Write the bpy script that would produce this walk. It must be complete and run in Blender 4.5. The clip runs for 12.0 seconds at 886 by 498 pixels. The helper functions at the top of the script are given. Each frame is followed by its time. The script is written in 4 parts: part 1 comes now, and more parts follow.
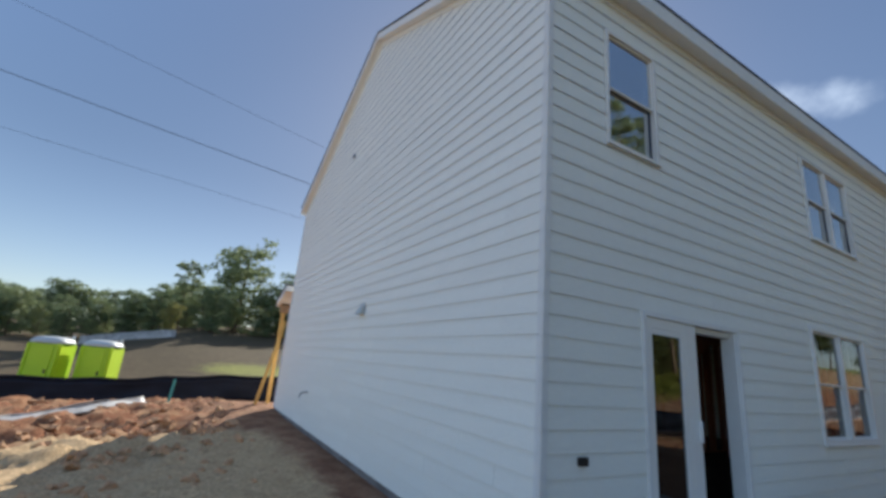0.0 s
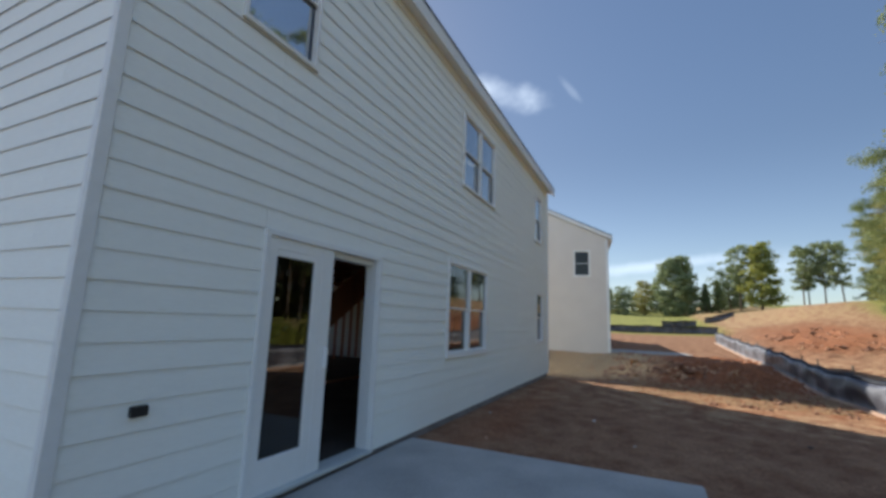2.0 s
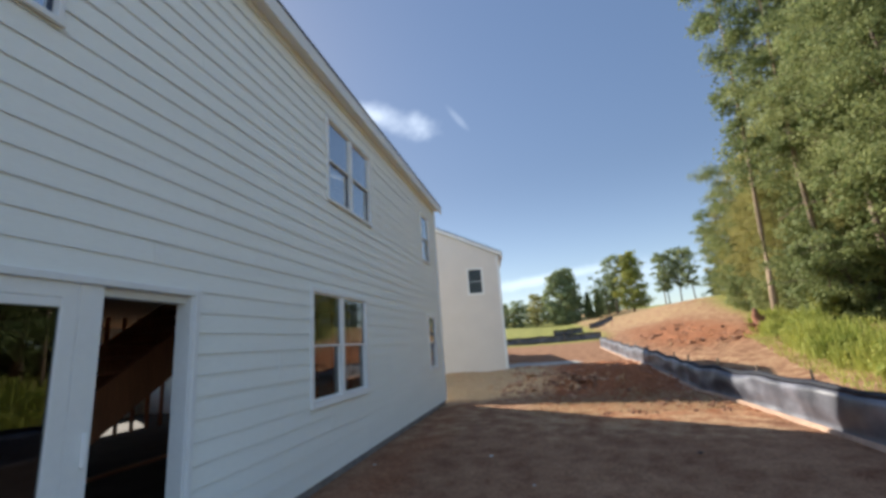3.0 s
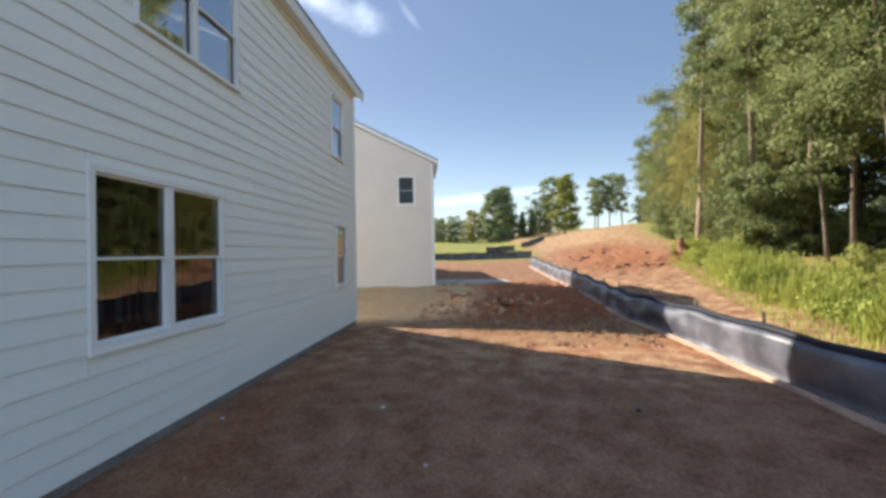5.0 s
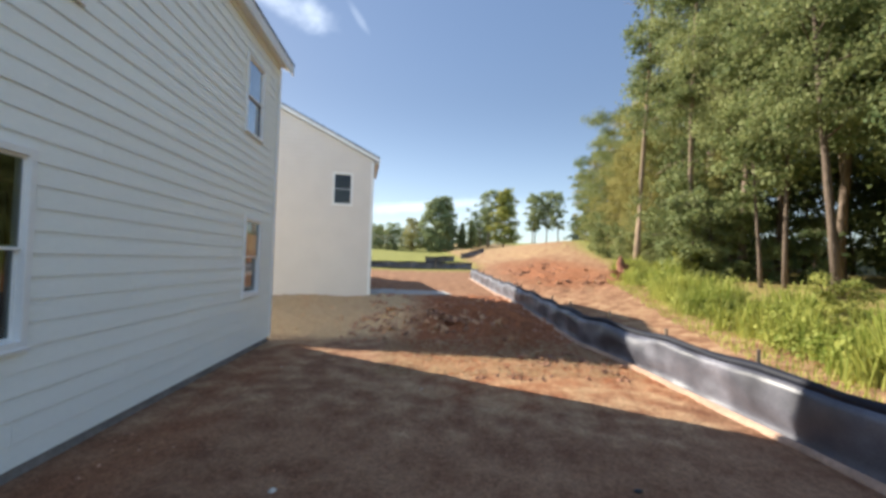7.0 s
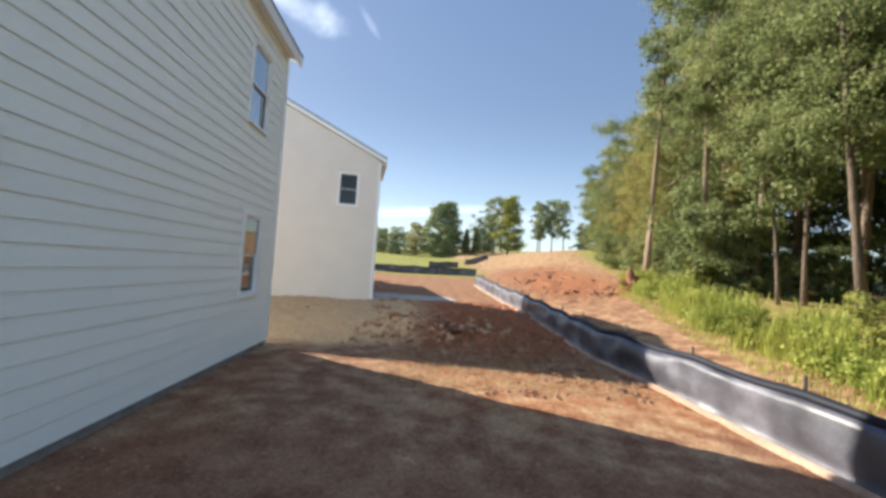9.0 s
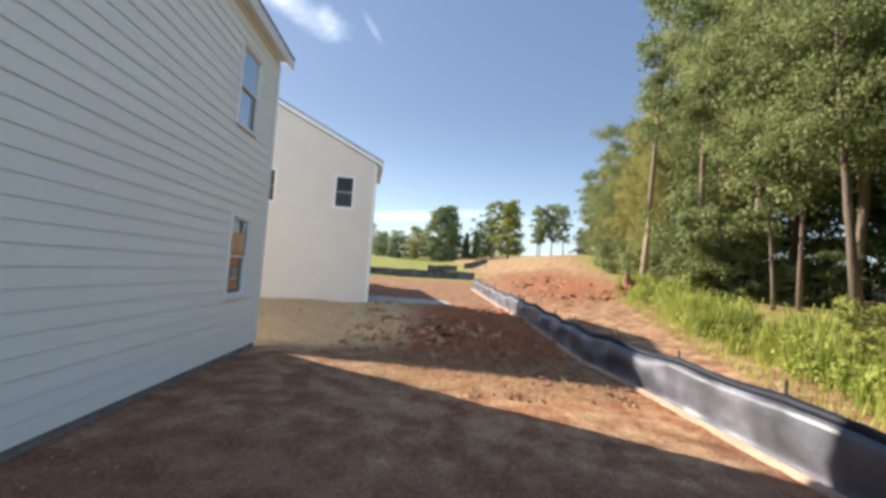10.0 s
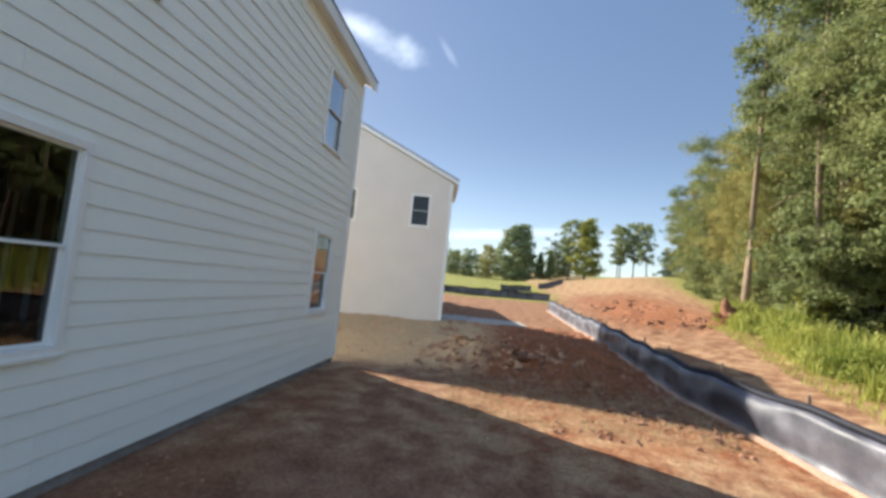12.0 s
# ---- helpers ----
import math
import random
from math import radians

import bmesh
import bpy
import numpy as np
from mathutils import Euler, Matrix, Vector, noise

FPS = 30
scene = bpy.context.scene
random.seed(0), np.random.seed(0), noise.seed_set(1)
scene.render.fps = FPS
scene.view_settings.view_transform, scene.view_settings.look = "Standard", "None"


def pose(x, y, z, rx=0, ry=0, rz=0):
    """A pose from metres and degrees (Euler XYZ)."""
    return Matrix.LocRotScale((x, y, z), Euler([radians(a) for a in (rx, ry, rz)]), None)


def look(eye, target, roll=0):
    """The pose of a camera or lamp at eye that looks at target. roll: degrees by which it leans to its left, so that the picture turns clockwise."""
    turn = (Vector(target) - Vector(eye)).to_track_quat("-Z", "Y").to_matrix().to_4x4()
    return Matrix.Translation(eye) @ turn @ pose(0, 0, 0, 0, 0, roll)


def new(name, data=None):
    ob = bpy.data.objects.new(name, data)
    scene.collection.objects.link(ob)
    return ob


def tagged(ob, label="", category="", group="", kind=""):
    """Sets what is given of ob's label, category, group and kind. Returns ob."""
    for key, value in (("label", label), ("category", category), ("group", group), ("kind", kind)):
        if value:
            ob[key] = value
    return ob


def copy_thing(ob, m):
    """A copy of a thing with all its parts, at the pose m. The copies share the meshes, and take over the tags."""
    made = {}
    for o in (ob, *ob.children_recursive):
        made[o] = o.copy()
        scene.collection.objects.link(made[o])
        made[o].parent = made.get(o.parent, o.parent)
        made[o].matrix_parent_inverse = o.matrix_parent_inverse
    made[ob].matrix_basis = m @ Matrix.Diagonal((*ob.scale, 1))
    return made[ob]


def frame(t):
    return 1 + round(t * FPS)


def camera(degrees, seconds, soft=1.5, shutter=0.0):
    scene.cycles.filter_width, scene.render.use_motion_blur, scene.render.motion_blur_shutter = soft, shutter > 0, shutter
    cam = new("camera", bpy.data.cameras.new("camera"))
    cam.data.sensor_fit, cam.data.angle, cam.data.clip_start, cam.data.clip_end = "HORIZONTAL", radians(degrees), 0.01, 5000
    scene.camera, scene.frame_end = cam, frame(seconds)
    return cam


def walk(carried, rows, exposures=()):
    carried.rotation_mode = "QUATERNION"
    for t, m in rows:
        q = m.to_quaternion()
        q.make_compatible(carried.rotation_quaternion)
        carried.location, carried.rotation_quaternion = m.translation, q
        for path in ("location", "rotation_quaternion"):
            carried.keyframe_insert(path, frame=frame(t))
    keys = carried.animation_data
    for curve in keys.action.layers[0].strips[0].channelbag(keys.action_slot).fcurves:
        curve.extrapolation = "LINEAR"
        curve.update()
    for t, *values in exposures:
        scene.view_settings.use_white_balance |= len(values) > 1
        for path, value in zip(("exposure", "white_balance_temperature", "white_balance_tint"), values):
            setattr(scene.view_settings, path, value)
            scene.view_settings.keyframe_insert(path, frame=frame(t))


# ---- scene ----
cam = camera(91.7, 12.0, soft=3.3)
PATH = [
    (0, (-2.463, -2.626, 1.478), (-1.515, -0.943, 1.997), 4.8),
    (0.5, (-2.359, -2.626, 1.5), (-1.044, -1.274, 2.164), 2.9),
    (1, (-2.116, -2.688, 1.466), (-0.508, -1.632, 2.016), -0.4),
    (1.5, (-1.736, -2.796, 1.406), (0.001, -1.882, 1.785), 0.9),
    (2, (-1.262, -2.828, 1.434), (0.518, -1.977, 1.763), 2.0),
    (2.5, (-0.761, -2.803, 1.466), (1.079, -2.139, 1.88), -0.7),
    (3, (-0.236, -2.891, 1.537), (1.674, -2.486, 1.97), -4.1),
    (3.2, (0.021, -2.923, 1.522), (1.939, -2.565, 1.959), -3.7),
    (4.8, (1.534, -3.021, 1.632), (3.529, -2.886, 1.677), -1.0),
    (5, (1.705, -3.051, 1.628), (3.699, -2.894, 1.648), -1.1),
    (5.5, (2.165, -3.108, 1.625), (4.16, -2.97, 1.632), -1.1),
    (6, (2.582, -3.062, 1.619), (4.582, -3.113, 1.642), 0.9),
    (6.5, (2.962, -3.012, 1.629), (4.958, -3.134, 1.684), 1.5),
    (8.5, (3.473, -2.804, 1.641), (5.467, -2.928, 1.718), 3.2),
    (9, (3.661, -2.86, 1.616), (5.656, -2.974, 1.703), 3.7),
    (9.5, (3.733, -2.982, 1.603), (5.728, -3.09, 1.699), 4.0),
    (10, (3.655, -3.091, 1.607), (5.649, -3.198, 1.712), 4.0),
    (10.5, (3.609, -3.136, 1.606), (5.602, -3.242, 1.726), 3.8),
    (11, (3.611, -3.141, 1.607), (5.605, -3.197, 1.743), 3.8),
    (11.5, (3.738, -3.066, 1.611), (5.732, -3.059, 1.767), 3.8),
    (12, (3.912, -2.968, 1.624), (5.892, -2.737, 1.787), 5.5),
]
walk(cam, [(t, look(eye, target, roll)) for t, eye, target, roll in PATH],
     [(0.0, 0.81, 5850, 7), (0.5, 0.66, 5730, 7), (1.0, 0.70, 5780, 7), (1.5, 0.86, 5850, 7), (2.2, 0.97, 6030, 7), (3.0, 1.19, 6150, 8), (5.5, 1.42, 6250, 8), (9.5, 1.46, 6250, 8), (12.0, 1.40, 6200, 8)])
# ---- end of walk ----

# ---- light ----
FILL_RANGE = (0.745, 1.38)                        # brightness of the sky towards the sun and away from it
SUN_EL, SUN_AZ = 29.6, (0.585, 0.811)      # elevation; ground direction towards the sun
sun_dir = Vector((SUN_AZ[0] * math.cos(radians(SUN_EL)), SUN_AZ[1] * math.cos(radians(SUN_EL)), math.sin(radians(SUN_EL))))
world = bpy.data.worlds.new("sky")
scene.world = world
world.use_nodes = True
wn, wl = world.node_tree.nodes, world.node_tree.links
bg = wn["Background"]
bg.inputs["Strength"].default_value = 0.11
sky = wn.new("ShaderNodeTexSky")
sky.sky_type = "NISHITA"
sky.sun_disc = False
sky.sun_elevation = radians(SUN_EL)
sky.sun_rotation = math.atan2(SUN_AZ[0], SUN_AZ[1])
sky.air_density, sky.dust_density, sky.ozone_density = 1.0, 0.35, 1.8
# thin high cloud: two wisps overhead and a low streak near the horizon
tc = wn.new("ShaderNodeTexCoord")
cn = wn.new("ShaderNodeTexNoise")
cn.inputs["Scale"].default_value, cn.inputs["Detail"].default_value, cn.inputs["Roughness"].default_value = 7.0, 6, 0.6
wl.new(tc.outputs["Generated"], cn.inputs["Vector"])


def arith(op, a, b=None, c=None):
    n = wn.new("ShaderNodeMath")
    n.operation = op
    for i, v in enumerate((a, b, c)):
        if v is None:
            continue
        if isinstance(v, (int, float)):
            n.inputs[i].default_value = v
        else:
            wl.new(v, n.inputs[i])
    return n.outputs[0]


def wisp(toward, wide, tall, tilt, strength):
    """How much of a cloud lies in a direction: an ellipse round one direction, frayed by noise."""
    c = Vector(toward).normalized()
    h = c.cross(Vector((0, 0, 1))).normalized()
    u = h.cross(c)
    h, u = h * math.cos(tilt) + u * math.sin(tilt), u * math.cos(tilt) - h * math.sin(tilt)
    off = []
    for axis, size in ((h, wide), (u, tall)):
        d = wn.new("ShaderNodeVectorMath")
        d.operation = "DOT_PRODUCT"
        wl.new(tc.outputs["Generated"], d.inputs[0])
        d.inputs[1].default_value = axis / size
        off.append(arith("SUBTRACT", d.outputs["Value"], axis.dot(c) / size))
    r = arith("SQRT", arith("ADD", arith("MULTIPLY", off[0], off[0]), arith("MULTIPLY", off[1], off[1])))
    r = arith("MULTIPLY_ADD", arith("SUBTRACT", cn.outputs["Fac"], 0.5), 2.2, r)
    f = wn.new("ShaderNodeMapRange")
    f.interpolation_type = "SMOOTHSTEP"
    f.inputs["From Min"].default_value, f.inputs["From Max"].default_value = 1.1, 0.0
    f.inputs["To Min"].default_value, f.inputs["To Max"].default_value = 0.0, strength
    wl.new(r, f.inputs["Value"])
    front = wn.new("ShaderNodeVectorMath")
    front.operation = "DOT_PRODUCT"
    wl.new(tc.outputs["Generated"], front.inputs[0])
    front.inputs[1].default_value = c
    return arith("MULTIPLY", f.outputs["Result"], arith("GREATER_THAN", front.outputs["Value"], 0.5))


cover = wisp((0.805, 0.31, 0.50), 0.14, 0.036, -0.25, 0.45)
for toward, wide, tall, tilt, much in (((0.866, 0.126, 0.484), 0.04, 0.008, -0.9, 0.10), ((0.985, -0.03, 0.128), 0.26, 0.016, 0.10, 0.34), ((0.97, -0.22, 0.12), 0.25, 0.05, 0.1, 0.2)):
    cover = arith("MAXIMUM", cover, wisp(toward, wide, tall, tilt, much))
cm = wn.new("ShaderNodeMix")
cm.data_type = "RGBA"
wl.new(cover, cm.inputs["Factor"])
ga, hs = wn.new("ShaderNodeGamma"), wn.new("ShaderNodeHueSaturation")
ga.inputs["Gamma"].default_value = 0.48
hs.inputs["Saturation"].default_value, hs.inputs["Value"].default_value = 1.50, 1.40
hs.inputs["Hue"].default_value = 0.514
wl.new(sky.outputs["Color"], ga.inputs["Color"])
wl.new(ga.outputs["Color"], hs.inputs["Color"])
# added fill light: sky made brighter overhead and away from the sun, for the walls
fill_dir = wn.new("ShaderNodeVectorMath")
fill_dir.operation = "DOT_PRODUCT"
wl.new(tc.outputs["Generated"], fill_dir.inputs[0])
fill_dir.inputs[1].default_value = Vector((-0.72, -0.45, 0.52)).normalized()
sky_fill = wn.new("ShaderNodeMapRange")
sky_fill.interpolation_type = "SMOOTHSTEP"
sky_fill.inputs["From Min"].default_value, sky_fill.inputs["From Max"].default_value = -0.15, 0.8
sky_fill.inputs["To Min"].default_value, sky_fill.inputs["To Max"].default_value = FILL_RANGE
wl.new(fill_dir.outputs["Value"], sky_fill.inputs["Value"])
vm = wn.new("ShaderNodeVectorMath")
vm.operation = "SCALE"
wl.new(hs.outputs["Color"], vm.inputs[0])
# paler, hazier air low over the horizon
up = wn.new("ShaderNodeSeparateXYZ")
wl.new(tc.outputs["Generated"], up.inputs[0])
low = wn.new("ShaderNodeMapRange")
low.interpolation_type = "SMOOTHSTEP"
low.inputs["From Min"].default_value, low.inputs["From Max"].default_value = 0.0, 0.38
low.inputs["To Min"].default_value, low.inputs["To Max"].default_value = 1.5, 1.0
wl.new(up.outputs["Z"], low.inputs["Value"])
wl.new(arith("MULTIPLY", sky_fill.outputs["Result"], low.outputs["Result"]), vm.inputs["Scale"])
wl.new(vm.outputs["Vector"], cm.inputs["A"])
cm.inputs["B"].default_value = (6.6, 7.0, 7.6, 1)
wl.new(cm.outputs["Result"], bg.inputs["Color"])

sun = new("sun", bpy.data.lights.new("sun", "SUN"))
sun.data.energy, sun.data.angle, sun.data.color = 4.1, radians(0.53), (1.0, 0.9, 0.76)
sun.matrix_world = look(sun_dir * 100, (0, 0, 0))


# ---- materials ----
def socket(node, key, value):
    node.inputs[key].default_value = value


def material(name, colour, rough=0.6, metal=0.0, grain=0.12, grain_scale=18.0, blotch=0.12, blotch_scale=1.2,
             bump=0.1, bump_dist=0.005, each=0.0, spec=0.5, tint=None, stretch=(1, 1, 1)):
    """Base colour with variation at two scales, bump, and an optional shift for each object."""
    m = bpy.data.materials.new(name)
    m.use_nodes = True
    n, l = m.node_tree.nodes, m.node_tree.links
    b = n["Principled BSDF"]
    socket(b, "Roughness", rough), socket(b, "Metallic", metal), socket(b, "Specular IOR Level", spec)
    co = n.new("ShaderNodeTexCoord")
    sc = n.new("ShaderNodeMapping")
    socket(sc, "Scale", stretch)
    l.new(co.outputs["Object"], sc.inputs["Vector"])
    fine, wide = n.new("ShaderNodeTexNoise"), n.new("ShaderNodeTexNoise")
    socket(fine, "Scale", grain_scale), socket(fine, "Detail", 6), socket(fine, "Roughness", 0.65)
    socket(wide, "Scale", blotch_scale), socket(wide, "Detail", 4)
    for t in (fine, wide):
        l.new(sc.outputs["Vector"], t.inputs["Vector"])
    f1, f2, ad = n.new("ShaderNodeMapRange"), n.new("ShaderNodeMapRange"), n.new("ShaderNodeMath")
    socket(f1, "From Min", 0.3), socket(f1, "From Max", 0.7), socket(f1, "To Min", 1 - grain), socket(f1, "To Max", 1 + grain)
    socket(f2, "From Min", 0.3), socket(f2, "From Max", 0.7), socket(f2, "To Min", 1 - blotch), socket(f2, "To Max", 1 + blotch)
    l.new(fine.outputs["Fac"], f1.inputs["Value"]), l.new(wide.outputs["Fac"], f2.inputs["Value"])
    ad.operation = "MULTIPLY"
    l.new(f1.outputs["Result"], ad.inputs[0]), l.new(f2.outputs["Result"], ad.inputs[1])
    value = ad
    if each:
        oi, fr, mu = n.new("ShaderNodeObjectInfo"), n.new("ShaderNodeMapRange"), n.new("ShaderNodeMath")
        socket(fr, "To Min", 1 - each), socket(fr, "To Max", 1 + each)
        l.new(oi.outputs["Random"], fr.inputs["Value"])
        mu.operation = "MULTIPLY"
        l.new(ad.outputs[0], mu.inputs[0]), l.new(fr.outputs["Result"], mu.inputs[1])
        value = mu
    mix = n.new("ShaderNodeMix")
    mix.data_type, mix.blend_type = "RGBA", "MULTIPLY"
    socket(mix, "Factor", 1.0)
    if tint:
        base = n.new("ShaderNodeMix")
        base.data_type = "RGBA"
        base.inputs["A"].default_value, base.inputs["B"].default_value = (*colour, 1), (*tint, 1)
        l.new(wide.outputs["Fac"], base.inputs["Factor"])
        l.new(base.outputs["Result"], mix.inputs["A"])
    else:
        mix.inputs["A"].default_value = (*colour, 1)
    l.new(value.outputs[0], mix.inputs["B"])
    l.new(mix.outputs["Result"], b.inputs["Base Color"])
    bp = n.new("ShaderNodeBump")
    socket(bp, "Strength", bump), socket(bp, "Distance", bump_dist)
    l.new(fine.outputs["Fac"], bp.inputs["Height"])
    l.new(bp.outputs["Normal"], b.inputs["Normal"])
    return m


def leaf_material(name, a, b_col, shift=0.5):
    """Leaves: colour varies from leaf to leaf and tree to tree; some light comes through."""
    m = bpy.data.materials.new(name)
    m.use_nodes = True
    n, l = m.node_tree.nodes, m.node_tree.links
    b = n["Principled BSDF"]
    socket(b, "Roughness", 0.65), socket(b, "Specular IOR Level", 0.2)
    ge, oi, co = n.new("ShaderNodeNewGeometry"), n.new("ShaderNodeObjectInfo"), n.new("ShaderNodeTexCoord")
    no = n.new("ShaderNodeTexNoise")
    socket(no, "Scale", 0.45), socket(no, "Detail", 3)
    l.new(co.outputs["Object"], no.inputs["Vector"])
    a1, a2 = n.new("ShaderNodeMath"), n.new("ShaderNodeMath")
    a1.operation, a2.operation = "MULTIPLY_ADD", "MULTIPLY_ADD"
    socket(a1, 1, 0.55)
    l.new(ge.outputs["Random Per Island"], a1.inputs[0]), l.new(no.outputs["Fac"], a1.inputs[2])
    socket(a2, 1, shift)
    l.new(oi.outputs["Random"], a2.inputs[0]), l.new(a1.outputs[0], a2.inputs[2])
    fr = n.new("ShaderNodeMapRange")
    socket(fr, "From Min", 0.58), socket(fr, "From Max", 1.22)
    l.new(a2.outputs[0], fr.inputs["Value"])
    mx = n.new("ShaderNodeMix")
    mx.data_type = "RGBA"
    mx.inputs["A"].default_value, mx.inputs["B"].default_value = (*a, 1), (*b_col, 1)
    l.new(fr.outputs["Result"], mx.inputs["Factor"])
    l.new(mx.outputs["Result"], b.inputs["Base Color"])
    tr, ms, out = n.new("ShaderNodeBsdfTranslucent"), n.new("ShaderNodeMixShader"), n["Material Output"]
    l.new(mx.outputs["Result"], tr.inputs["Color"])
    socket(ms, "Fac", 0.38)
    l.new(b.outputs["BSDF"], ms.inputs[1]), l.new(tr.outputs["BSDF"], ms.inputs[2])
    l.new(ms.outputs["Shader"], out.inputs["Surface"])
    return m


def ground_material():
    """Bare soil, red clay, thin straw and grass, by zone attributes of the sheet, broken up by noise."""
    m = bpy.data.materials.new("building_site_ground")
    m.use_nodes = True
    n, l = m.node_tree.nodes, m.node_tree.links
    b = n["Principled BSDF"]
    socket(b, "Roughness", 0.95), socket(b, "Specular IOR Level", 0.15)
    co = n.new("ShaderNodeTexCoord")

    def noise_at(scale, detail=5, rough=0.6):
        t = n.new("ShaderNodeTexNoise")
        socket(t, "Scale", scale), socket(t, "Detail", detail), socket(t, "Roughness", rough)
        l.new(co.outputs["Object"], t.inputs["Vector"])
        return t.outputs["Fac"]

    def ranged(v, lo, hi, a=0.0, c=1.0):
        r = n.new("ShaderNodeMapRange")
        socket(r, "From Min", lo), socket(r, "From Max", hi), socket(r, "To Min", a), socket(r, "To Max", c)
        l.new(v, r.inputs["Value"])
        return r.outputs["Result"]

    def blend(f, a, c):
        x = n.new("ShaderNodeMix")
        x.data_type = "RGBA"
        for key, v in (("A", a), ("B", c)):
            if isinstance(v, tuple):
                x.inputs[key].default_value = (*v, 1)
            else:
                l.new(v, x.inputs[key])
        l.new(f, x.inputs["Factor"])
        return x.outputs["Result"]

    def zone(name, noise_v, spread=0.5):
        at = n.new("ShaderNodeAttribute")
        at.attribute_name = name
        x = n.new("ShaderNodeMath")
        x.operation = "MULTIPLY_ADD"
        socket(x, 1, spread)
        l.new(noise_v, x.inputs[0])
        l.new(at.outputs["Fac"], x.inputs[2])
        return ranged(x.outputs[0], 0.5 + spread * 0.5 - 0.22, 0.5 + spread * 0.5 + 0.22)

    big, mid, fine, grit = noise_at(0.55, 5), noise_at(2.6, 6), noise_at(11, 8, 0.7), noise_at(60, 6, 0.7)
    soil = blend(ranged(mid, 0.30, 0.70), (0.195, 0.090, 0.049), (0.385, 0.220, 0.126))
    clay = blend(ranged(fine, 0.3, 0.7), (0.175, 0.056, 0.026), (0.42, 0.175, 0.080))
    straw = blend(ranged(fine, 0.3, 0.7), (0.44, 0.29, 0.155), (0.66, 0.48, 0.275))
    grass = blend(ranged(fine, 0.35, 0.65), (0.14, 0.15, 0.035), (0.34, 0.32, 0.085))
    c = blend(zone("clay", big), soil, clay)
    c = blend(zone("straw", mid, 0.9), c, straw)
    turf = blend(ranged(mid, 0.3, 0.7), (0.075, 0.052, 0.030), (0.14, 0.105, 0.055))
    c = blend(zone("turf", mid, 0.6), c, turf)
    c = blend(zone("grass", mid, 0.8), c, grass)
    g = n.new("ShaderNodeMix")
    g.data_type, g.blend_type = "RGBA", "MULTIPLY"
    socket(g, "Factor", 1.0)
    l.new(c, g.inputs["A"])
    speck = n.new("ShaderNodeMath")
    speck.operation = "MULTIPLY"
    l.new(ranged(grit, 0.3, 0.7, 0.58, 1.42), speck.inputs[0])
    l.new(ranged(noise_at(24, 6, 0.65), 0.34, 0.66, 0.74, 1.26), speck.inputs[1])
    l.new(speck.outputs[0], g.inputs["B"])
    l.new(g.outputs["Result"], b.inputs["Base Color"])
    b1, b2 = n.new("ShaderNodeBump"), n.new("ShaderNodeBump")
    socket(b1, "Strength", 0.75), socket(b1, "Distance", 0.045)
    socket(b2, "Strength", 0.6), socket(b2, "Distance", 0.012)
    l.new(fine, b1.inputs["Height"]), l.new(grit, b2.inputs["Height"])
    l.new(b1.outputs["Normal"], b2.inputs["Normal"])
    l.new(b2.outputs["Normal"], b.inputs["Normal"])
    return m


def glass_material(name, wave, ior, tint):
    m = bpy.data.materials.new(name)
    m.use_nodes = True
    n, l = m.node_tree.nodes, m.node_tree.links
    b = n["Principled BSDF"]
    socket(b, "Base Color", (*tint, 1)), socket(b, "Roughness", 0.0)
    socket(b, "Transmission Weight", 1.0), socket(b, "IOR", ior)
    co, t, bp = n.new("ShaderNodeTexCoord"), n.new("ShaderNodeTexNoise"), n.new("ShaderNodeBump")
    socket(t, "Scale", 1.6), socket(t, "Detail", 1)
    l.new(co.outputs["Object"], t.inputs["Vector"])
    socket(bp, "Strength", wave), socket(bp, "Distance", 0.05)
    l.new(t.outputs["Fac"], bp.inputs["Height"]), l.new(bp.outputs["Normal"], b.inputs["Normal"])
    return m


SIDING = material("painted_fibre_cement", (0.866, 0.870, 0.815), 0.62, grain=0.03, grain_scale=30, blotch=0.035, blotch_scale=0.8, bump=0.18, bump_dist=0.003, each=0.012, stretch=(0.4, 0.4, 3))
# shade line below each lap board, put into the colour of its underside
LAP_SHADE = material("lap_line_shade", (0.10, 0.165, 0.32), 0.9, grain=0.15, blotch=0.15, spec=0.1)
SIDING_N = material("cream_painted_siding", (0.69, 0.635, 0.57), 0.65, grain=0.03, grain_scale=30, blotch=0.03, bump=0.15, bump_dist=0.003)
TRIM = material("white_painted_trim", (0.78, 0.78, 0.76), 0.5, grain=0.03, blotch=0.04, bump=0.08, bump_dist=0.002)
VINYL = material("white_vinyl", (0.82, 0.81, 0.78), 0.35, grain=0.02, blotch=0.03, bump=0.03, bump_dist=0.001)
DARK_SASH = material("dark_screen_frame", (0.035, 0.045, 0.07), 0.4, grain=0.1, blotch=0.1, bump=0.03)
SHINGLE = material("asphalt_shingle", (0.075, 0.07, 0.068), 0.95, grain=0.35, grain_scale=60, blotch=0.2, bump=0.5, bump_dist=0.01)
CONCRETE = material("pale_concrete", (0.40, 0.38, 0.35), 0.9, grain=0.12, grain_scale=40, blotch=0.16, blotch_scale=1.4, bump=0.3, bump_dist=0.004)
FOUNDATION = material("grey_foundation", (0.23, 0.21, 0.20), 0.95, grain=0.2, grain_scale=25, blotch=0.3, blotch_scale=2, bump=0.4, bump_dist=0.008)
STUD = material("framing_lumber", (0.46, 0.20, 0.10), 0.75, grain=0.16, grain_scale=14, blotch=0.15, bump=0.2, bump_dist=0.002, each=0.15, stretch=(3, 3, 0.4))
